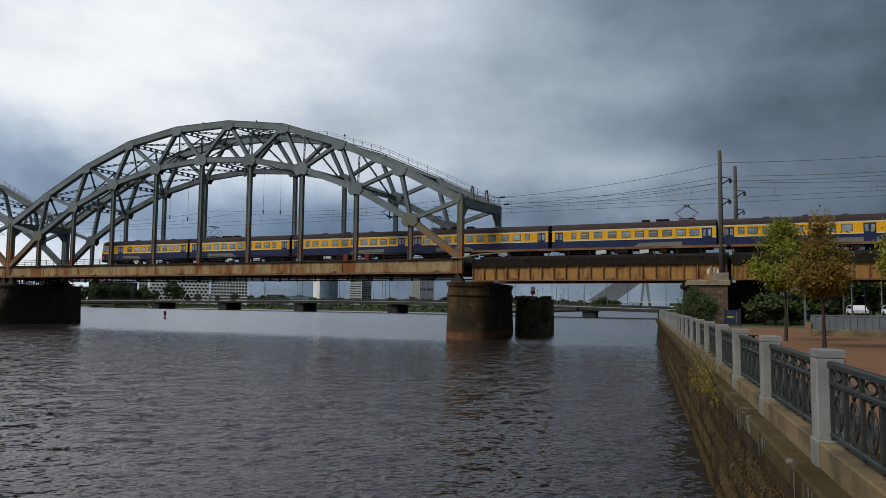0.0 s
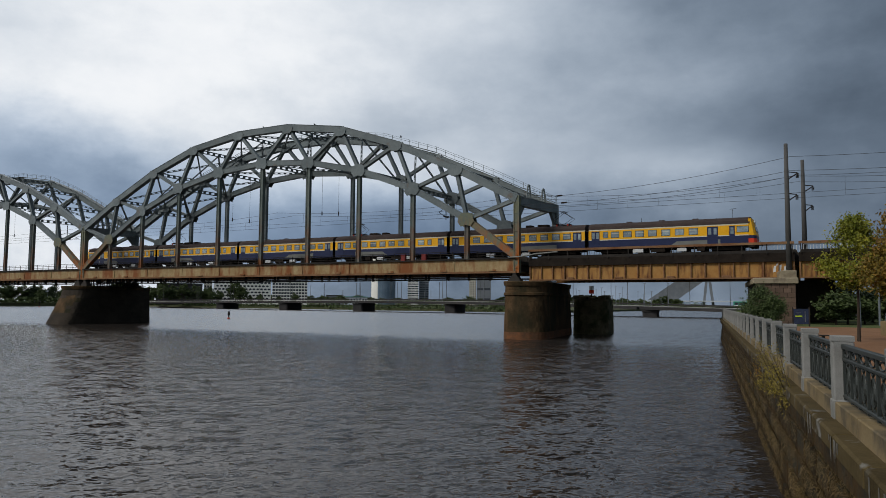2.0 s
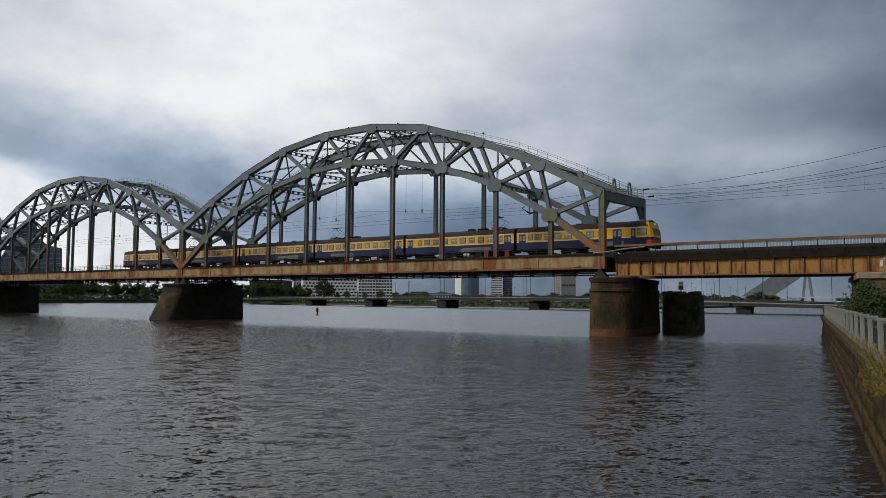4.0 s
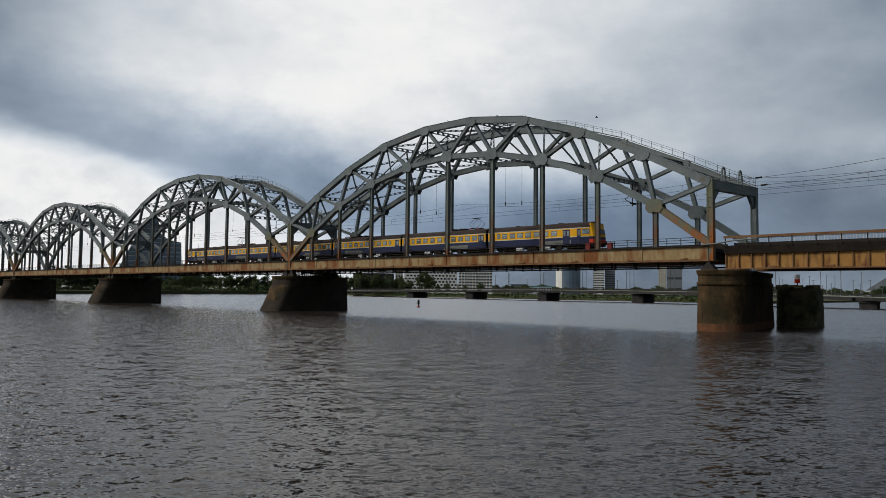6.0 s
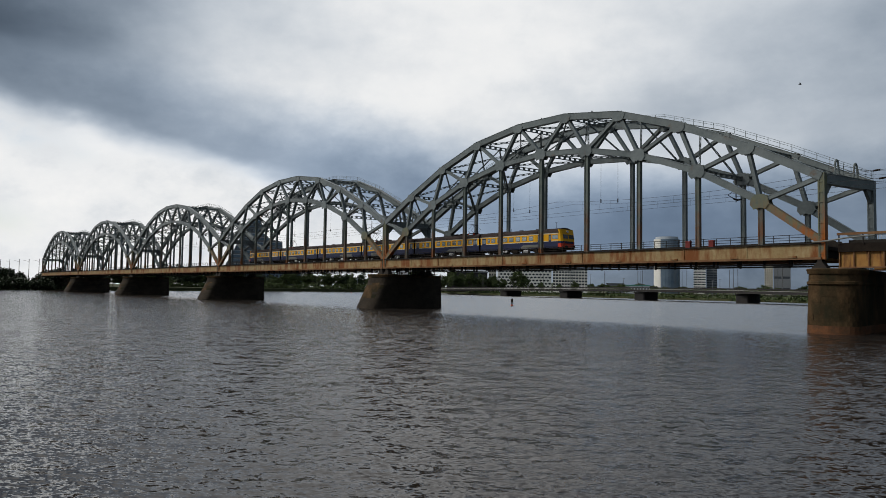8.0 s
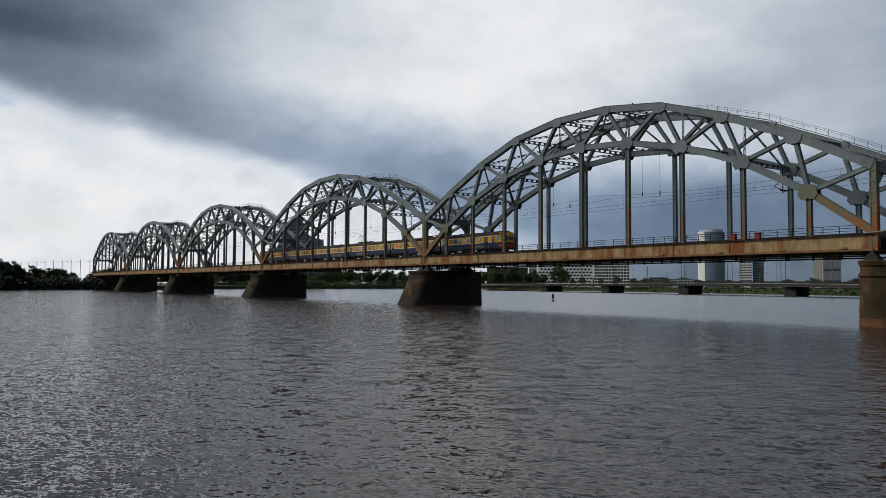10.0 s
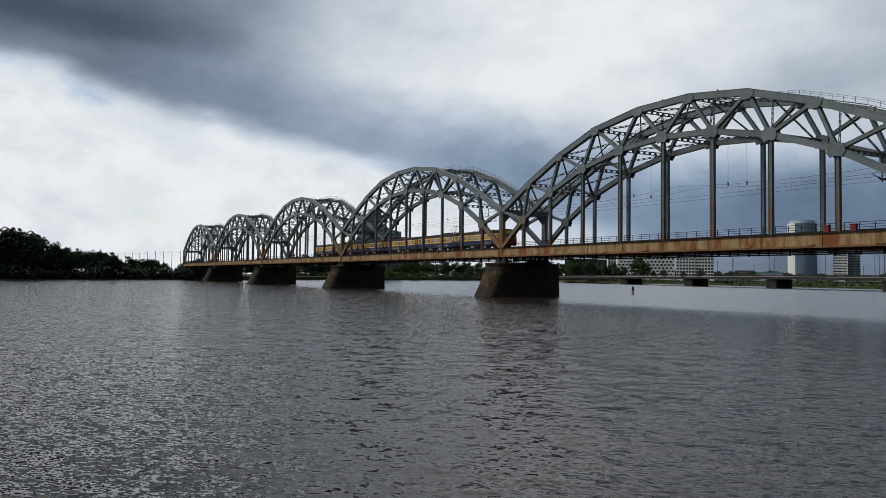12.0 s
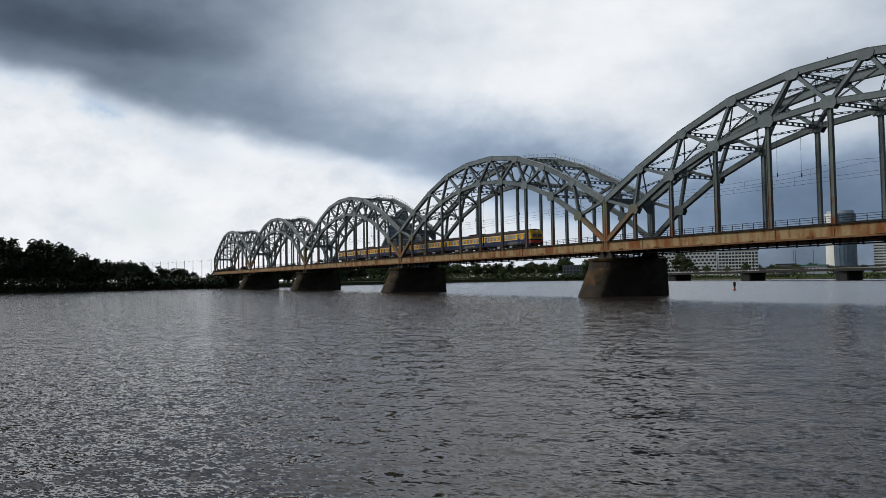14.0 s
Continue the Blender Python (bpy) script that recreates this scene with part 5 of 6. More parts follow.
def quay():
    rng = random.Random(8)
    w = thing("wall_quay", "old weedy stone quay wall with lime streaks", "quay wall", on_quay(0), kind="structure")
    part("core", Shape().box(-60, 97, -1.2, -0.18, -2, 2.28), M_QUAY, w)
    shapes = {}
    heights = [(-0.6, 0.30, 0.13), (0.30, 0.78, 0.05), (0.78, 1.22, 0.0), (1.22, 1.66, -0.05), (1.66, 2.0, -0.09), (2.0, 2.32, 0.12)]
    for row, (z0, z1, out) in enumerate(heights):
        x = 1.0 - rng.uniform(0, 0.8)
        while x < 44:
            ln = rng.choice((0.7, 0.85, 1.0, 1.2))
            key = (row, ln)
            if key not in shapes:
                shapes[key] = Shape().bar(0.008, ln - 0.008, -0.25, out, z0 + 0.008, z1 - 0.008, 0.018).mesh("stone", M_QUAY)
            part("stone", shapes[key], M_QUAY, w, at=pose(x, rng.uniform(-0.012, 0.012), 0))
            x += ln
        rest = Shape()
        while x < 95.5:
            ln = rng.choice((1.0, 1.3, 1.6))
            rest.box(x + 0.01, x + ln - 0.01, -0.25, out + rng.uniform(-0.015, 0.015), z0 + 0.01, z1 - 0.01)
            x += ln
        ob = part("stones", rest, M_QUAY, w)
        tagged(ob, kind="stuff")
    for k in range(44):
        x0 = -3 + k * 1.9
        part("coping_stone", Shape().bar(x0 + 0.008, x0 + 1.892, -0.85, 0.19 + rng.uniform(-0.01, 0.01), 2.32, TOPQ, 0.03), M_COPING, w)
    part("coping", Shape().box(80.6, 97, -0.85, 0.19, 2.32, TOPQ), M_COPING, w)
    # lime that has run down from the joints of the coping
    for k in range(70):
        x0 = 3 + (k // 5) * 2.4 + rng.gauss(0, 0.28)
        h = rng.uniform(0.05, 0.26)
        wd = rng.uniform(0.010, 0.032)
        part("lime_streak", Shape().prism([(x0 - wd, 2.5), (x0 + wd, 2.5), (x0 + wd * 0.4, 2.5 - h), (x0 - wd * 0.1, 2.5 - h * 1.2), (x0 - wd * 0.5, 2.5 - h * 0.7)],
                                          0.203, 0.209), M_LIME, w)
    # dry grass rooted in the joints
    sh = Shape()
    for k in range(42000):
        x = 3 + 60 * rng.random() ** 1.5
        row = rng.choice((0, 0, 1, 1, 2, 3, 4))
        z, out = heights[row][1], heights[row][2]
        z -= (z - heights[row][0]) * 0.75 * rng.random() ** 2
        p = Vector((x, out - 0.02, z))
        n = noise.noise(Vector((x * 0.6, row * 3.1, 0)))
        if n < -0.22:
            continue
        l = rng.uniform(0.12, 0.44)
        e = p + Vector((rng.uniform(-0.12, 0.12), rng.uniform(0.02, 0.10), l * rng.uniform(-0.8, 0.7)))
        s = 0.021
        sh.add([p + Vector((-s, 0, 0)), p + Vector((s, 0, 0)), e], [(0, 1, 2)])
    g = new("grass_tufts", leaf_mesh(sh, "grass_tufts", M_DRYGRASS))
    g.matrix_basis = on_quay(0)
    tagged(g, "dry brown grass growing from the quay wall joints", "grass", kind="stuff")


quay()


def weeds(y, seed, mat, label, size, count):
    t = thing("weed_shrub", label, "shrub", on_quay(y, -0.12, 1.95), "shrubs on the quay wall")
    rng = random.Random(seed)
    lf = Shape()
    for k in range(16):
        e = Vector((rng.uniform(-0.9, 0.9), rng.uniform(0.0, 0.35), rng.uniform(0.2, 1.0))) * size
        part("stem", Shape().tube((0, -0.15, 0), e, 0.012, 4, 0.004), M_BARK, t)
        for i in range(count // 16):
            f = rng.uniform(0.35, 1.05)
            p = e * f + Vector((rng.gauss(0, 0.08), rng.gauss(0, 0.08), rng.gauss(0, 0.08)))
            a = Vector((rng.uniform(-1, 1), rng.uniform(-1, 1), rng.uniform(-1, 1))).normalized() * 0.024
            b = a.orthogonal().normalized() * 0.012
            lf.add([p - a, p + b, p + a, p - b], [(0, 1, 2, 3)])
    part("foliage", leaf_mesh(lf, "foliage", mat), mat, t)


weeds(16.5, 31, M_LEAF_WEED, "straggling yellow-leaved shrub rooted in the wall", 1.25, 760)
weeds(19.0, 32, M_LEAF_WEED, "straggling yellow-leaved shrub rooted in the wall", 1.3, 760)
weeds(23.0, 33, M_LEAF_RUSTY, "brown withered shrub rooted in the wall", 0.8, 160)


def balustrade():
    post = thing("granite_post", "pale grey granite balustrade post with moulded foot", "post", on_quay(8.25, 0.17, TOPQ), "granite posts")
    part("shaft", Shape().bar(-0.135, 0.135, -0.135, 0.135, 0.26, 1.06, 0.015), M_GRANITE, post)
    part("cap", Shape().rings([[(a * 0.135, b * 0.135, 1.06) for a, b in ((-1, -1), (1, -1), (1, 1), (-1, 1))],
                               [(a * 0.1365, b * 0.1365, 1.063) for a, b in ((-1, -1), (1, -1), (1, 1), (-1, 1))],
                               [(a * 0.1365, b * 0.1365, 1.13) for a, b in ((-1, -1), (1, -1), (1, 1), (-1, 1))],
                               [(a * 0.128, b * 0.128, 1.14) for a, b in ((-1, -1), (1, -1), (1, 1), (-1, 1))]]), M_GRANITE, post)
    part("foot", Shape().bar(-0.15, 0.15, -0.15, 0.15, 0.0, 0.26, 0.015), M_GRANITE, post)
    panel = thing("iron_railing", "dark cast iron railing panel with ovals between granite posts", "railing", on_quay(8.25 + STEP / 2, 0.17, TOPQ),
                  "iron railing panels")
    ln = (STEP * math.sqrt(1 + 0.16 ** 2) - 0.25) / 2
    for name, z0, z1, wd in (("top_rail", 0.97, 1.03, 0.036), ("second_rail", 0.805, 0.845, 0.026), ("bottom_rail", 0.305, 0.345, 0.026)):
        part(name, Shape().bar(-ln, ln, -wd, wd, z0, z1, 0.012), M_IRON, panel)
    n = 6
    for k in range(n + 1):
        x = -ln + 2 * ln * k / n
        part("baluster", Shape().bar(x - 0.025, x + 0.025, -0.02, 0.02, 0.27, 0.98, 0.006), M_IRON, panel)
    oval = None
    for k in range(n):
        x = -ln + 2 * ln * (k + 0.5) / n
        if oval is None:
            q = 2 * ln / n
            sh = Shape()
            pts = [(q * 0.24 * math.cos(a), 0, 0.56 + 0.17 * math.sin(a)) for a in np.linspace(0, 2 * math.pi, 17)]
            sh.wire(pts, 0.012, 5)
            for s in (-1, 1):
                for zc, up in ((0.75, 1), (0.38, -1)):
                    pts = [(s * (q * 0.42 - q * 0.40 * math.sin(a)), 0, zc + up * 0.05 * math.cos(a)) for a in np.linspace(0, math.pi / 2, 6)]
                    sh.wire(pts, 0.014, 5)
            sh.tube((0, 0, 0.35), (0, 0, 0.80), 0.012, 5)
            for z in (0.56,):
                sh.wire([(q * 0.12 * math.cos(a), 0, z + 0.085 * math.sin(a)) for a in np.linspace(0, 2 * math.pi, 11)], 0.008, 4)
            ring_top = [(q * 0.30 * math.cos(a), 0, 0.905 + 0.045 * math.sin(a)) for a in np.linspace(0, 2 * math.pi, 13)]
            sh.wire(ring_top, 0.013, 4)
            oval = sh.mesh("oval_ornament", M_IRON)
        part("oval_ornament", oval, M_IRON, panel, at=pose(x, 0, 0))
    plinth = thing("plinth", "sandy stone plinth strip under the railing", "plinth", on_quay(8.25 + STEP / 2, 0.17, TOPQ), "plinths under the railing")
    part("block", Shape().bar(-ln + 0.0, -0.01, -0.13, 0.13, 0.0, 0.24, 0.015), M_PLINTH, plinth)
    part("block", Shape().bar(0.01, ln, -0.13, 0.13, 0.0, 0.24, 0.015), M_PLINTH, plinth)
    for k in range(-2, 26):
        if k == 0:
            continue
        y = 8.25 + STEP * k
        copy_thing(post, on_quay(y, 0.17, TOPQ))
        if k < 25:
            copy_thing(panel, on_quay(y + STEP / 2, 0.17, TOPQ))
            copy_thing(plinth, on_quay(y + STEP / 2, 0.17, TOPQ))


balustrade()


# ---------------------------------------------------------------- promenade behind the quay
prom = Shape().prism([(quay_x(-20) + 0.75, -20), (16, -20), (16, 62), (quay_x(66) + 9, 66), (quay_x(66) + 0.75, 66)], 2.2, 2.42, "z")
solid("pavement", prom, M_PLAZA, "reddish brown fine gravel promenade", "pavement", kind="structure")
road = Shape().prism([(8, 118), (160, 60), (160, 72), (12, 132), (-20, 330), (-28, 330)], 2.0, 3.05, "z")
solid("road", road, M_ASPHALT, "grey asphalt road along the bank", "road", kind="structure")


def ramp_wall():
    t = thing("ramp_wall", "low concrete ramp wall carrying a grey steel railing", "wall", pose(1.9, 49.0, 2.3, 0, 0, -2))
    part("wall", Shape().bar(0, 30, 0, 0.35, 0, 0.50, 0.03), M_PLINTH, t)
    part("end_pier", Shape().bar(-0.25, 0.05, -0.03, 0.38, 0, 0.95, 0.03), M_PLINTH, t)
    part("top_rail", Shape().box(0, 30, 0.10, 0.20, 1.30, 1.38), M_RAILGREY, t)
    part("infill", Shape().box(0, 30, 0.14, 0.16, 0.50, 1.27), M_RAILGREY, t, "grey mesh infill")
    for k in range(80):
        x = 0.2 + k * 0.37
        part("post", Shape().box(x - 0.03, x + 0.03, 0.09, 0.21, 0.50, 1.32), M_RAILGREY, t)


ramp_wall()


def info_stand():
    t = thing("information_stand", "dark blue information stand with green and white panel", "sign stand", Matrix.LocRotScale((-3.3, 66.0, 2.3), Euler((0, 0, 0.1)), (0.8, 0.8, 0.62)))
    for x in (-0.75, 0.75):
        part("post", Shape().box(x - 0.06, x + 0.06, -0.06, 0.06, 0, 2.75), M_DARKSTEEL, t)
    part("panel", Shape().bar(-0.7, 0.7, -0.05, 0.05, 0.5, 2.5, 0.02), M_INK, t)
    part("green_field", Shape().box(-0.55, 0.1, -0.066, -0.052, 1.45, 1.62), M_LIMEGREEN, t)
    part("text_bar", Shape().box(-0.45, 0.0, -0.066, -0.052, 1.95, 2.0), M_SKIRT, t)
    part("text_bar", Shape().box(0.34, 0.39, -0.066, -0.052, 0.8, 2.2), M_SKIRT, t)


info_stand()


def bench(x, y, turn):
    t = thing("bench", "low dark bench on the promenade", "bench", pose(x, y, 2.42, 0, 0, turn), "benches")
    for k in range(4):
        part("slat", Shape().bar(-0.9, 0.9, -0.24 + k * 0.13, -0.13 + k * 0.13, 0.42, 0.46, 0.008), M_DARKSTEEL, t)
    for xx in (-0.7, 0.7):
        part("leg", Shape().box(xx - 0.04, xx + 0.04, -0.2, 0.2, 0, 0.42), M_DARKSTEEL, t)


bench(-1.6, 34.5, 10)


def street_lamp(x, y, h, mat, label, z=2.25):
    t = thing("street_lamp", label, "street lamp", pose(x, y, z), "lamps and poles by the road")
    part("pole", Shape().tube((0, 0, 0), (0, 0, h), 0.11, 8, 0.06), mat, t)
    part("arm", Shape().tube((0, 0, h), (-1.2, 0, h + 0.35), 0.05, 6), mat, t)
    part("lantern", Shape().bar(-1.9, -1.1, -0.15, 0.15, h + 0.30, h + 0.45, 0.04), mat, t)


for x, y, h in ((0.9, 70, 4.9), (2.6, 78, 5.6), (4.6, 92, 6.6), (5.6, 98, 6.4), (7.8, 104, 7.6), (9.4, 112, 7.0), (14.5, 126, 7.5), (-10.5, 150, 7.2)):
    street_lamp(x, y, h, M_RAILGREY, "pale grey lamp pole by the road")


def road_sign(x, y, h, mat, round_one, label):
    t = thing("road_sign", label, "road sign", pose(x, y, 2.3), "road signs")
    part("pole", Shape().tube((0, 0, 0), (0, 0, h), 0.05, 6), M_RAILGREY, t)
    if round_one:
        part("disc", Shape().tube((0, -0.09, h - 0.3), (0, -0.06, h - 0.3), 0.42, 18), mat, t)
    else:
        part("plate", Shape().bar(-0.4, 0.4, -0.1, -0.06, h - 0.7, h + 0.1, 0.01), mat, t)


road_sign(8.6, 88, 5.4, M_BLUE, True, "round blue road sign on a tall pole")
road_sign(6.6, 96, 4.3, M_RED, False, "small red and white road sign")
road_sign(-7.0, 120, 4.0, M_WHITEPAINT, True, "round pale road sign by the quay")


def car(x, y, z, turn, mat, label, van=False):
    t = thing("van" if van else "car", label, "van" if van else "car", pose(x, y, z, 0, 0, turn), "vehicles on the road")
    if van:
        prof = [(-2.7, 0.4), (2.6, 0.4), (2.7, 1.2), (2.2, 1.4), (1.5, 2.35), (-2.6, 2.45), (-2.75, 1.2)]
        glass = [(-2.2, 1.5), (1.95, 1.5), (1.45, 2.15), (-2.2, 2.2)]
    else:
        prof = [(-2.1, 0.35), (2.1, 0.35), (2.2, 0.75), (1.3, 0.95), (0.6, 1.45), (-1.2, 1.48), (-2.0, 1.0), (-2.2, 0.8)]
        glass = [(-1.75, 1.0), (1.15, 0.98), (0.55, 1.38), (-1.1, 1.41)]
    part("body", Shape().prism(prof, -0.88, 0.88), mat, t)
    for s in (-1, 1):
        part("side_glass", Shape().prism(glass, s * 0.885, s * 0.895), M_PANE, t)
        for xx in (-1.35, 1.35):
            part("wheel", Shape().tube((xx, s * 0.72, 0.33), (xx, s * 0.92, 0.33), 0.33, 14), M_RUBBER, t)
    for xx, mm in ((2.2, M_WHITEBOX), (-2.22, M_RED)):
        for s in (-0.62, 0.62):
            k = (2.66 if xx > 0 else -2.72) if van else xx
            part("lamp", Shape().box(k - 0.02, k + 0.02, s - 0.15, s + 0.15, 0.66, 0.8), mm, t)


for x, y, turn, mat, lab, van in (
        (10.6, 118.5, -80, M_WHITEPAINT, "white car on the road", False), (15.0, 118.0, -78, M_WHITEPAINT, "white car on the road", False),
        (19.5, 116.5, -72, M_WHITEPAINT, "white minibus on the road", True), (25.0, 115, -75, M_BLUE, "dark blue car on the road", False),
        (6.5, 124, -85, M_SKIRT, "grey car on the road", False), (-14.5, 230, 95, M_WHITEPAINT, "white car on the road", False)):
    car(x, y, 3.05, turn, mat, lab, van)

bus = thing("bus", "green and white bus crossing by the road bridge", "bus", Matrix.LocRotScale((-29, 262, 3.2), Euler((0, 0, 0.14)), (0.75, 0.75, 0.75)))
part("body", Shape().bar(-6, 6, -1.25, 1.25, 0.4, 3.0, 0.15), M_GREENROOF, bus)
for k in range(6):
    part("window", Shape().box(-5.4 + k * 1.8, -3.9 + k * 1.8, -1.27, -1.255, 1.5, 2.5), M_PANE, bus)
part("stripe", Shape().box(-5.9, 5.9, -1.268, -1.256, 1.05, 1.35), M_WHITEPAINT, bus)
for xx in (-4, 4):
    part("wheel", Shape().tube((xx, -1.24, 0.45), (xx, -1.0, 0.45), 0.45, 14), M_RUBBER, bus)


# ---------------------------------------------------------------- road bridge downstream
def road_bridge():
    t = thing("road_bridge", "low concrete road bridge with pale railing on stout piers", "road bridge")
    line = [(-14, 252, 3.0), (-61, 262, 3.9), (-110, 279, 4.9), (-158, 296, 5.3), (-214, 303, 5.5), (-270, 312, 5.3), (-330, 324, 4.9), (-420, 345, 4.2)]
    for a, b in zip(line, line[1:]):
        s = Shape()
        A, B = Vector(a), Vector(b)
        part("deck", s.beam(A - Vector((0, 0, 1.0)), B - Vector((0, 0, 1.0)), 18, 0.9, (0, 1, 0)), M_DARKWALL, t)
        off = Vector((0.18, -1, 0)) * 9.0
        part("edge_band", Shape().beam(A + off - Vector((0, 0, 0.25)), B + off - Vector((0, 0, 0.25)), 0.3, 0.20), M_CONCRETE, t)
        part("railing", Shape().beam(A + off + Vector((0, 0, 0.45)), B + off + Vector((0, 0, 0.45)), 0.12, 0.42), M_DARKWALL, t)
    for x, y, z in line[1:-1]:
        turn = 12
        # concrete piers, whose shadow is put into the dark wall colour
        p = part("pier", Shape().bar(-2.7, 2.7, -8.6, 8, -1.5, z - 1.5, 0.6), M_DARKWALL, t, "concrete pier coloured dark as in shadow", at=pose(x, y, 0, 0, 0, turn))
        part("cap", Shape().bar(-2.9, 2.9, -8.9, 8.2, z - 2.2, z - 1.6, 0.2), M_DARKWALL, p)
    for k in range(30):
        i = k / 30 * (len(line) - 1)
        a, b = Vector(line[int(i)]), Vector(line[int(i) + 1])
        p = a.lerp(b, i - int(i)) + Vector((1.2, -7.5 if k % 2 else 7.5, 0))
        part("lamp_pole", Shape().tube(p - Vector((0, 0, 0.5)), p + Vector((0, 0, 9.0)), 0.10, 5), M_CONCRETE_GREY, t)
    return t


road_bridge()


# ---------------------------------------------------------------- far town
def polar(az, dist):
    return -math.sin(radians(az)) * dist, math.cos(radians(az)) * dist


def building(label, az0, az1, dist, low, top, depth, wall, rows, cols, fill=(0.62, 0.55), roof=None, group="town buildings", oval=False):
    """A block whose front faces the river between two bearings; windows are set into it piece by piece."""
    (xa, ya), (xb, yb) = polar(az0, dist), polar(az1, dist)
    ln = math.hypot(xb - xa, yb - ya)
    turn = math.degrees(math.atan2(yb - ya, xb - xa))
    t = thing("building", label, "building", pose(xa, ya, 2.0, 0, 0, turn), group)
    part("wall", Shape().box(0, ln, 0, depth, 0, top - 2), wall, t)
    part("roof", Shape().box(-0.4, ln + 0.4, -0.4, depth + 0.4, top - 2, top - 1.4), roof or M_GREYWALL, t)
    cw, rh = ln / cols, (top - 3.0 - low) / rows
    if oval:
        a = [(0.5 * fill[0] * cw * math.cos(q) * (1 if abs(math.cos(q)) > 0.3 else 1.4), 0.5 * fill[1] * rh * math.sin(q)) for q in np.linspace(0, 2 * math.pi, 9)[:-1]]
        me = Shape().prism(a, -0.06, 0.05).mesh("window", M_PANE)
    else:
        me = Shape().box(-0.5 * fill[0] * cw, 0.5 * fill[0] * cw, -0.06, 0.05, -0.5 * fill[1] * rh, 0.5 * fill[1] * rh).mesh("window", M_PANE)
    for r in range(rows):
        for c in range(cols):
            x = (c + 0.5 + (0.5 if oval and r % 2 else 0)) * cw
            if x + 0.5 * cw > ln + 0.1:
                continue
            part("window", me, M_PANE, t, at=pose(x, 0, low + (r + 0.5) * rh))
    return t


building("long pale office block with rounded dark windows in offset rows", 46.6, 42.4, 600, 1.0, 21.5, 20, M_WHITEWALL, 7, 15, (0.80, 0.6), oval=True)
building("long pale office block with regular dark windows", 42.3, 39.65, 600, 1.0, 21.0, 20, M_WHITEWALL, 7, 12, (0.78, 0.62))
building("buff gabled town house beside the office block", 47.3, 46.7, 600, 1, 21.5, 14, M_BUFFWALL, 6, 3, (0.5, 0.55))
building("dark brick waterside building with small chimneys", 50.6, 47.4, 590, 1, 17.5, 16, M_DARKWALL, 4, 10, (0.4, 0.5))
building("glass fronted building among park trees", 64.6, 62.0, 690, 1, 18.5, 20, M_GLASSWALL, 5, 8, (0.6, 0.8))
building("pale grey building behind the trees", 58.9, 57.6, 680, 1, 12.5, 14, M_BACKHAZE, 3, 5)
building("grey waterside block with small windows", 53.4, 51.4, 640, 1, 12.5, 14, M_GREYWALL, 3, 8, (0.5, 0.5))
building("round-balconied white tower block", 31.85, 31.0, 900, 1, 36, 16, M_WHITEWALL, 11, 3, (0.94, 0.42))
building("round-balconied grey tower block", 30.95, 30.2, 910, 1, 35, 16, M_GREYWALL, 11, 3, (0.9, 0.42))
building("buff tower block with many small windows", 27.0, 26.45, 860, 1, 40, 14, M_BUFFWALL, 13, 4, (0.5, 0.5))
building("grey blank-walled tower block", 26.4, 25.3, 850, 1, 40, 16, M_GREYWALL, 3, 2, (0.85, 0.2))
building("low dark industrial shed on the far shore", 38.2, 36.9, 720, 1, 11, 20, M_GREYWALL, 2, 8, roof=M_DARKWALL)
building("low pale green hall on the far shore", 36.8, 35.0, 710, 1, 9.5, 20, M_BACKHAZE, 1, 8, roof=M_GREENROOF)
building("blue glass office tower partly hidden by the pier", 21.2, 20.2, 760, 1, 33, 20, M_GLASSWALL, 9, 4, (0.8, 0.6))


def round_tower():
    x, y = polar(33.75, 900)
    t = thing("glass_tower", "tall round glass office tower, pale on one side", "tower", pose(x, y, 2))
    n = 28
    part("shell", Shape().rings([[(14.5 * math.cos(2 * math.pi * k / n), 14.5 * math.sin(2 * math.pi * k / n), z) for k in range(n)] for z in (0, 64)]),
         M_GLASSWALL, t)
    for k in range(n):
        a = 2 * math.pi * k / n
        part("mullion", Shape().box(-0.15, 0.15, -0.15, 0.15, 0, 64), M_GLASSWALL, t, at=pose(14.6 * math.cos(a), 14.6 * math.sin(a), 0, 0, 0, math.degrees(a)))
    for k in range(16):
        z = 3 + k * 4
        part("floor_band", Shape().rings([[(14.75 * math.cos(2 * math.pi * q / n), 14.75 * math.sin(2 * math.pi * q / n), zz) for q in range(n)] for zz in (z, z + 0.5)]),
             M_GLASSWALL, t)
    # added pale shell: the bright reflection on the glass, painted as a white side
    arc = [radians(-200 + k * 11.5) for k in range(11)]
    pale = Shape().prism([(15.0 * math.cos(q), 15.0 * math.sin(q)) for q in arc]
                         + [(14.6 * math.cos(q), 14.6 * math.sin(q)) for q in reversed(arc)], 1, 64, "z")
    part("pale_side", pale, M_WHITEWALL, t, "pale curved shell for the light reflected in the glass")
    part("crown", Shape().rings([[(13 * math.cos(2 * math.pi * q / n), 13 * math.sin(2 * math.pi * q / n), zz) for q in range(n)] for zz in (64, 67)]), M_BACKHAZE, t)


round_tower()


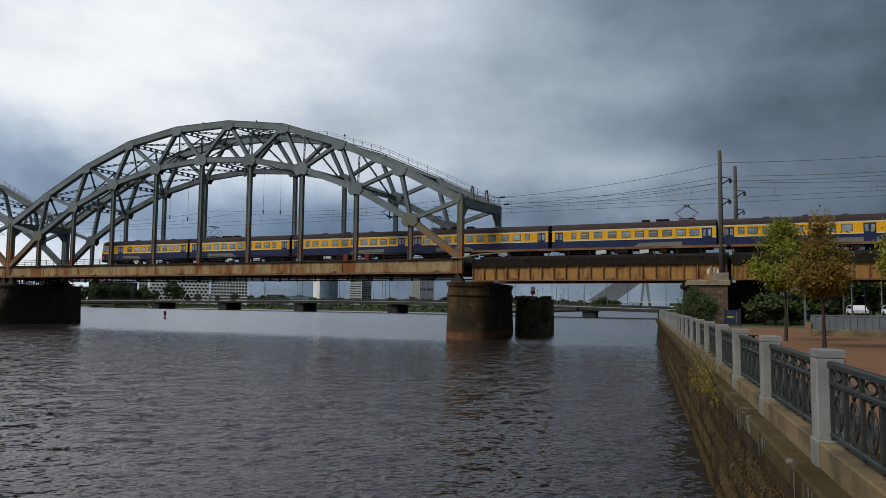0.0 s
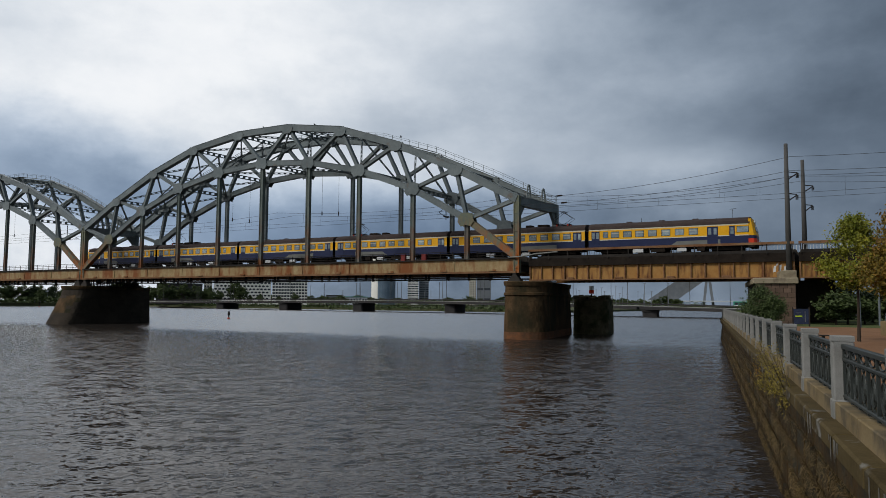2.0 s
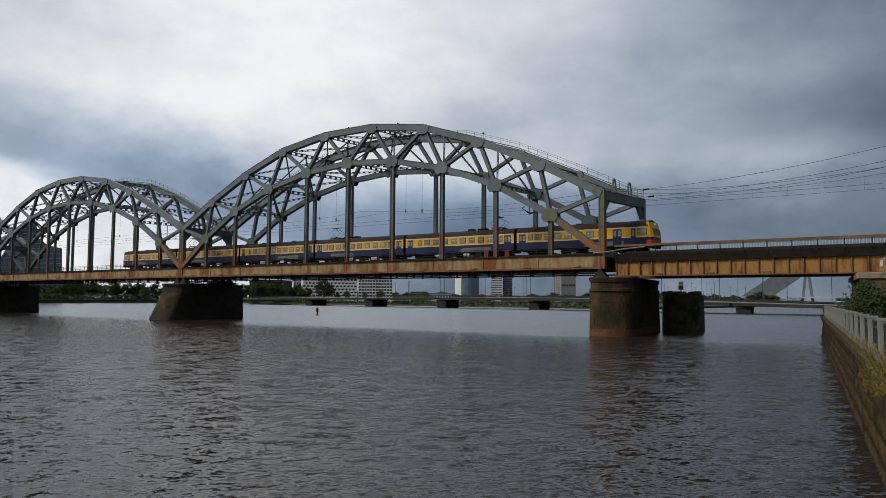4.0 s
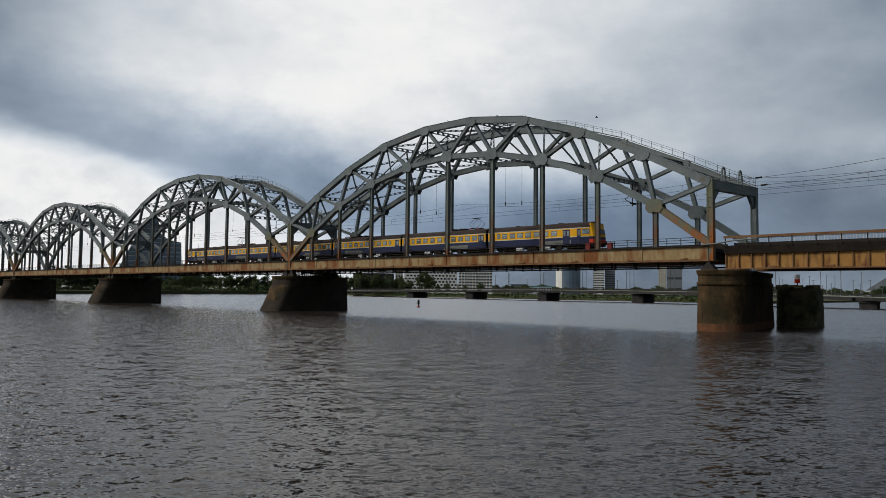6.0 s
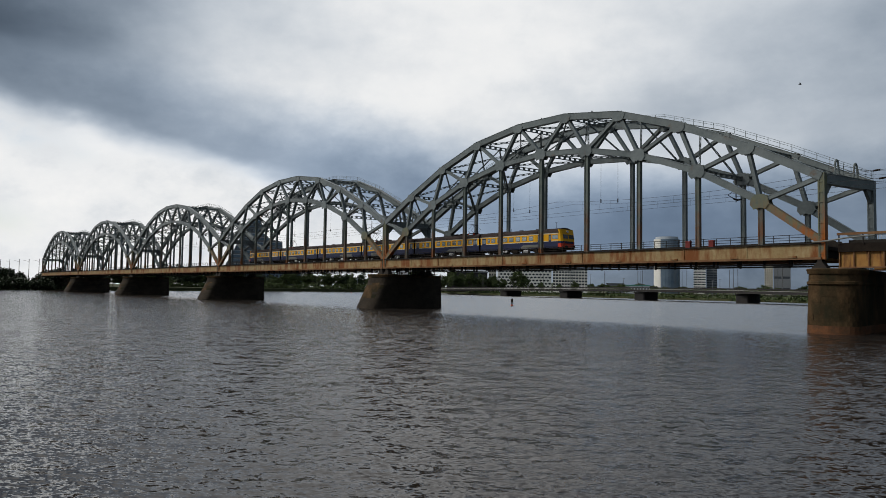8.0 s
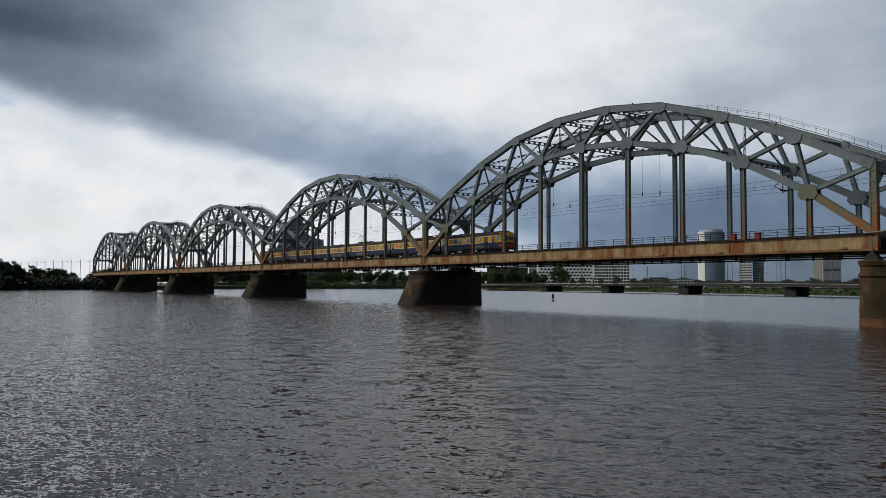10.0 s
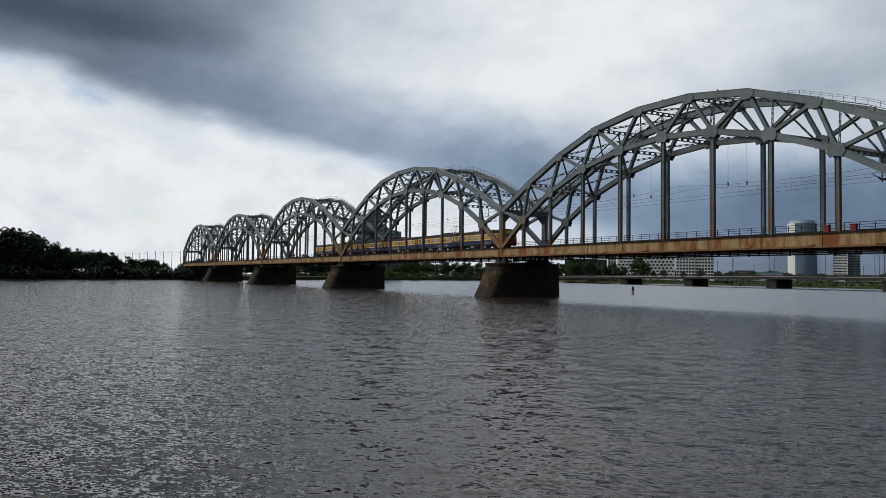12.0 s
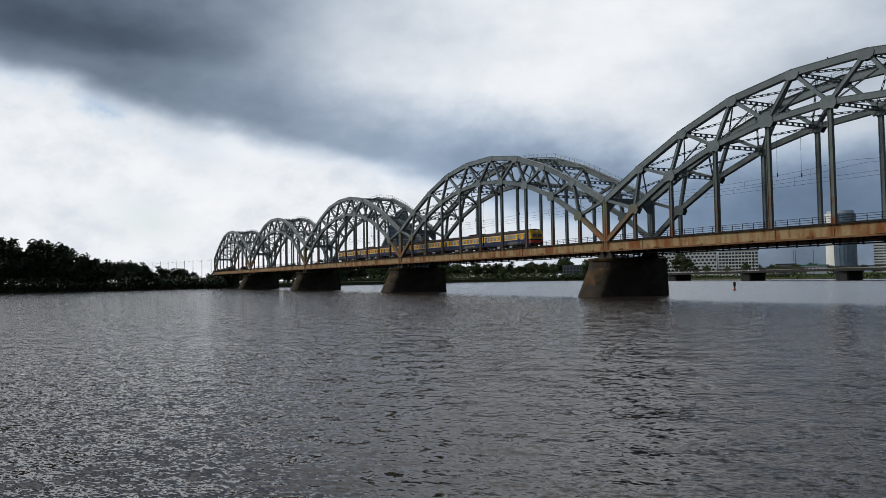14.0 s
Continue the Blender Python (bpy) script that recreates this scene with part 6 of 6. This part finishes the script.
def hill_building():
    """A tall public building shaped like a steep hill, with bands of glass."""
    d, az = 720, 65.6
    x, y = polar(az, d)
    t = thing("glass_building", "tall grey glass building shaped like a steep hill", "building", pose(x, y, 2.0, 0, 0, az))
    profile = [(-33, 0), (-31, 9), (-15, 42), (-7, 62), (0, 69), (6, 67), (9, 53), (16, 47), (27, 45), (29, 0)]
    part("body", Shape().prism(profile, 0, 40), M_GREYWALL, t)
    left, right = profile[:5], profile[4:]

    def width(z):
        a = float(np.interp(z, [p[1] for p in left], [p[0] for p in left]))
        b = float(np.interp(z, [p[1] for p in reversed(right)], [p[0] for p in reversed(right)]))
        return a, b
    for k in range(15):
        z = 4.0 + k * 4.2
        a, b = width(z + 2.0)
        part("glass_band", Shape().box(a + 0.8, b - 0.8, -0.12, 0.1, z, z + 2.0), M_GLASSWALL, t)
        part("ledge", Shape().box(a + 0.4, b - 0.4, -0.3, 0.1, z + 2.1, z + 2.5), M_BACKHAZE, t)
    part("roof_ridge", Shape().beam((-31, 20, 9.3), (-15, 20, 42.3), 41, 0.7).beam((-15, 20, 42.3), (-7, 20, 62.3), 41, 0.7), M_BACKHAZE, t)


hill_building()


def cable_bridge():
    """The tall pylon of a cable-stayed bridge far down the river, with its fan of stays."""
    x, y = polar(9.0, 1700)
    t = thing("cable_stayed_bridge", "pale far cable-stayed bridge with a tall forked pylon", "bridge", pose(x, y, 0, 0, 0, 12))
    for s in (-1, 1):
        part("pylon_leg", Shape().beam((s * 10, 0, 2), (s * 1.5, 0, 72), 5, 5.5), M_GREYWALL, t)
    part("pylon_head", Shape().beam((0, 0, 68), (0, 0, 108), 5, 5), M_GREYWALL, t)
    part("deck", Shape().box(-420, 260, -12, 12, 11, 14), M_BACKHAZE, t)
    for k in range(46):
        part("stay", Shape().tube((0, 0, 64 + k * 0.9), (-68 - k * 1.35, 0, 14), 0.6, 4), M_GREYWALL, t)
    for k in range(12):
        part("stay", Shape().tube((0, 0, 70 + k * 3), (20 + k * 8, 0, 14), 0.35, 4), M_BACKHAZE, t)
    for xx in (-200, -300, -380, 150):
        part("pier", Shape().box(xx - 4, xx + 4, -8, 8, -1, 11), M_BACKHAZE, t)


cable_bridge()


def far_masts():
    rng = random.Random(5)
    for k in range(34):
        az = rng.choice((rng.uniform(10, 27), rng.uniform(10, 20), rng.uniform(25, 45)))
        d = rng.uniform(620, 900)
        x, y = polar(az, d)
        h = rng.uniform(10, 24)
        t = thing("far_mast", "thin grey lamp mast on the far shore", "mast", pose(x, y, 2), "masts on the far shore")
        part("pole", Shape().tube((0, 0, 0), (0, 0, h), 0.35, 5, 0.2), M_GREYWALL, t)
        part("head", Shape().box(-1.2, 1.2, -0.2, 0.2, h - 0.3, h), M_GREYWALL, t)
    for k in range(9):
        x, y = -478 - k * 11, 84 - k * 3.4
        t = thing("catenary_mast", "far overhead line mast beyond the bridge", "mast", pose(x, y, 2), "overhead line masts")
        part("pole", Shape().tube((0, 0, 0), (0, 0, 16), 0.2, 6, 0.14), M_CONCRETE_GREY, t)
        part("arm", Shape().tube((0, 0, 14.5), (0, -3, 15), 0.06, 5), M_CONCRETE_GREY, t)


far_masts()


# ---------------------------------------------------------------- woods on the banks
def woods():
    rng = random.Random(77)
    kinds = []
    for s, mat, lab in ((41, M_LEAF_DARK, "dark dense bank tree"), (42, M_LEAF_DARK, "dark leafy tree on the river bank"),
                        (43, M_LEAF_GREEN, "green park tree by the water"), (44, M_LEAF_GREEN, "broad green park tree")):
        kinds.append(tree(lab, s, 4.0, 4.6, 5.6, 0.62, 1500, mat, 0.35, pose(0, 0, -300), "woods on the far banks", 7, 30))
    used = set()

    def put(kind, x, y, h, wide=1.0, z=2.0):
        k = h / 14.2
        m = Matrix.LocRotScale((x, y, z), Euler((0, 0, rng.uniform(0, 6.28))), (k * wide, k * wide, k))
        if kind not in used:
            used.add(kind)
            kinds[kind].matrix_basis = m
        else:
            copy_thing(kinds[kind], m)
    # left bank wood
    for k in range(60):
        y = -110 + k * 2.9 + rng.uniform(-2, 2)
        x = -452 - 0.12 * y - rng.uniform(0, 30)
        h = 19 if y < 0 else (17 if y < 6 else (12.0 if y < 43 else (8.4 if y < 62 else 10.0)))
        put(rng.choice((0, 1)), x, y, h * rng.uniform(0.75, 1.15), 1.15)
    for y, h in ((-20, 21), (-25, 21.5), (-34, 21.5), (-45, 22), (-10, 21), (-4, 20), (2, 19.5), (6, 17), (14, 15), (30, 11), (36, 11.6), (42, 11)):
        put(rng.choice((0, 1)), -448 - rng.uniform(0, 8), y, h, 0.8)
    for k in range(26):
        put(rng.choice((0, 1)), -470 - rng.uniform(0, 90), 66 + rng.uniform(0, 70), rng.uniform(6, 10), 1.3)
    # park beyond the arches
    for k in range(64):
        az = 52.5 + k * 0.34 + rng.uniform(-0.2, 0.2)
        d = rng.uniform(640, 700) if az < 62 else rng.uniform(600, 680)
        x, y = polar(az, d)
        put(rng.choice((2, 3, 0)), x, y, rng.uniform(9, 16), 1.1)
    # along the far shore behind the road bridge
    for k in range(150):
        az = 11 + k * 0.28 + rng.uniform(-0.3, 0.3)
        d = rng.uniform(640, 720) if az > 36 else rng.uniform(760, 900) if az > 24 else rng.uniform(1150, 1400)
        x, y = polar(az, d)
        put(rng.choice((2, 3)), x, y, rng.uniform(5, 9.5) * (1.5 if az < 24 else 1.0), 1.9)
    for az, d, h in ((46.9, 560, 11), (45.0, 570, 15), (44.6, 566, 12), (47.9, 560, 12), (49.5, 570, 12), (43.2, 575, 7), (40.6, 575, 8), (48.7, 560, 13), (50.2, 565, 14), (51.0, 570, 11), (51.8, 570, 12), (47.2, 566, 10), (46.2, 570, 9), (43.9, 574, 6), (41.8, 575, 6)):
        x, y = polar(az, d)
        put(2, x, y, h, 0.9)
    # right bank behind the promenade
    for x, y, h in ((9, 150, 8), (16, 158, 9), (22, 150, 9), (-1.5, 108, 9), (0.5, 112, 10), (-3, 118, 9), (30, 165, 10), (36, 150, 10), (44, 160, 11),
                    (10, 140, 15.5), (14, 138, 17), (17.5, 142, 16), (13, 146, 17), (20, 139, 18), (8, 152, 13), (23, 144, 17), (26, 140, 9), (50, 150, 10), (4, 150, 10), (-8, 180, 9), (2, 104, 7.5), (-2, 100, 6.5), (3.5, 107, 8)):
        put(rng.choice((0, 1, 2)), x, y, h * 0.46, 1.3)
    # undergrowth down to the water's edge
    sh = Shape()

    def scrub(x, y, h, n):
        for _ in range(n):
            p = Vector((x + rng.gauss(0, 2.6), y + rng.gauss(0, 2.6), 0.3 + h * rng.random() ** 0.8))
            a = Vector((rng.uniform(-1, 1), rng.uniform(-1, 1), rng.uniform(-1, 1))).normalized()
            q = a.orthogonal().normalized()
            s = rng.uniform(0.4, 0.9)
            sh.add([p - a * s, p + q * s * 0.7, p + a * s, p - q * s * 0.7], [(0, 1, 2, 3)])
    for k in range(90):
        y = -125 + k * 2.4 + rng.uniform(-1, 1)
        scrub(-440 - 0.12 * y - rng.uniform(0, 6), y, rng.uniform(3, 7.5), 150)
    g = new("undergrowth", leaf_mesh(sh, "undergrowth", M_LEAF_DARK))
    tagged(g, "dark tangled undergrowth along the far bank", "undergrowth", kind="stuff")
    sh = Shape()
    for k in range(80):
        az = 50.5 + k * 0.3 + rng.uniform(-0.2, 0.2)
        x, y = polar(az, 640 if az < 62 else 600)
        scrub(x, y, rng.uniform(4, 7.5), 130)
    for k in range(150):
        x = -125 - k * 2.1
        scrub(x, 330 - (x + 130) * 0.17 + rng.uniform(0, 5), rng.uniform(0.9, 2.6) if k % 9 else 4.5, 40)
    for k in range(60):
        scrub(-8 + k * 1.35, 178 + rng.uniform(-6, 6), rng.uniform(2, 4.5), 80)
    for k in range(60):
        az = 9.5 + k * 0.25
        x, y = polar(az, 1000)
        scrub(x, y, rng.uniform(4, 9), 70)
        scrub(x + 3, y, rng.uniform(3, 6), 50)
    g = new("undergrowth", leaf_mesh(sh, "undergrowth", M_LEAF_GREEN))
    tagged(g, "green bushes along the far shore", "undergrowth", kind="stuff")
    for x, y in ((1.5, 84), (3.5, 86), (0, 82), (5, 90), (-1, 80), (2.5, 95)):
        put(2, x, y, rng.uniform(2.0, 3.2), 1.5)


woods()


# ---------------------------------------------------------------- river marks and birds
def buoy(x, y, h, label):
    t = thing("river_mark", label, "buoy", pose(x, y, 0), "river marks")
    part("pole", Shape().tube((0, 0, -1), (0, 0, h * 0.55), 0.14, 8), M_DARKSTEEL, t)
    part("body", Shape().tube((0, 0, h * 0.45), (0, 0, h), 0.32, 10, 0.26), M_BLACK, t)
    part("band", Shape().tube((0, 0, -0.1), (0, 0, 0.25), 0.36, 10), M_RED, t)


bx, by = polar(45.45, 187)
buoy(bx, by, 1.75, "slim dark river mark standing in the water")
bx, by = polar(58.1, 520)
buoy(bx, by, 3.2, "slim dark river mark far out in the water")


def bird(label, at):
    t = thing("bird", label, "bird", at, "birds")
    part("body", Shape().rings([[(x, r * math.cos(a), r * math.sin(a)) for a in np.linspace(0, 2 * math.pi, 7)[:-1]]
                                for x, r in ((-0.24, 0.01), (-0.12, 0.06), (0.06, 0.07), (0.17, 0.04), (0.25, 0.008))]), M_BLACK, t)
    for q in (-1, 1):
        part("wing", Shape().rings([[(-0.10, q * 0.03, 0.03), (0.08, q * 0.03, 0.03), (0.08, q * 0.03, 0.05), (-0.10, q * 0.03, 0.05)],
                                    [(-0.09, q * 0.26, 0.15), (0.03, q * 0.26, 0.15), (0.03, q * 0.26, 0.165), (-0.09, q * 0.26, 0.165)],
                                    [(-0.12, q * 0.52, 0.09), (-0.10, q * 0.52, 0.09), (-0.10, q * 0.52, 0.095), (-0.12, q * 0.52, 0.095)]]), M_BLACK, t)
    return t


flying_bird = bird("dark bird flying over the arch with spread wings", pose(-57.4, 90.5, 28.9))
for x, z in ((-68.4, 30.42), (-78.5, 31.14)):
    bird("small dark bird settling on the arch top", pose(x, NEAR, z, 0, 0, 20))


# ---------------------------------------------------------------- what moves
def motions():
    # the train runs away over the river; the rear end of its last car, in metres along the bridge
    tail = [(0.0, 14.3), (1.5, -3.0), (3.0, -19.9), (6.5, -61.1), (8.0, -79.2), (11.0, -116.6), (13.0, -140.7), (14.0, -152.3)]
    for k, car in enumerate(CARS):
        rows = [(t, pose(x - CAR * (k + 0.5), TRACK_FAR, RAIL)) for t, x in tail]
        walk(car, rows)
    # the bird leaves the arch and glides towards the shore
    flight = [(0.0, -57.6, 90.4, 28.9), (5.5, -57.6, 90.4, 28.9), (5.9, -56.5, 90.9, 29.5), (6.5, -53.0, 92.8, 30.2), (7.3, -48.6, 94.9, 31.2), (8.0, -44.2, 96.8, 32.0),
              (10.0, -29.0, 103.0, 34.0), (14.0, 3.0, 116.0, 38.0)]
    walk(flying_bird, [(t, pose(x, y, z, 0, 0, 25)) for t, x, y, z in flight])
    walk(river, [(0.0, pose(0, 0, 0)), (7.0, pose(3.2, 0, 0)), (14.0, pose(6.4, 0, 0))])


motions()
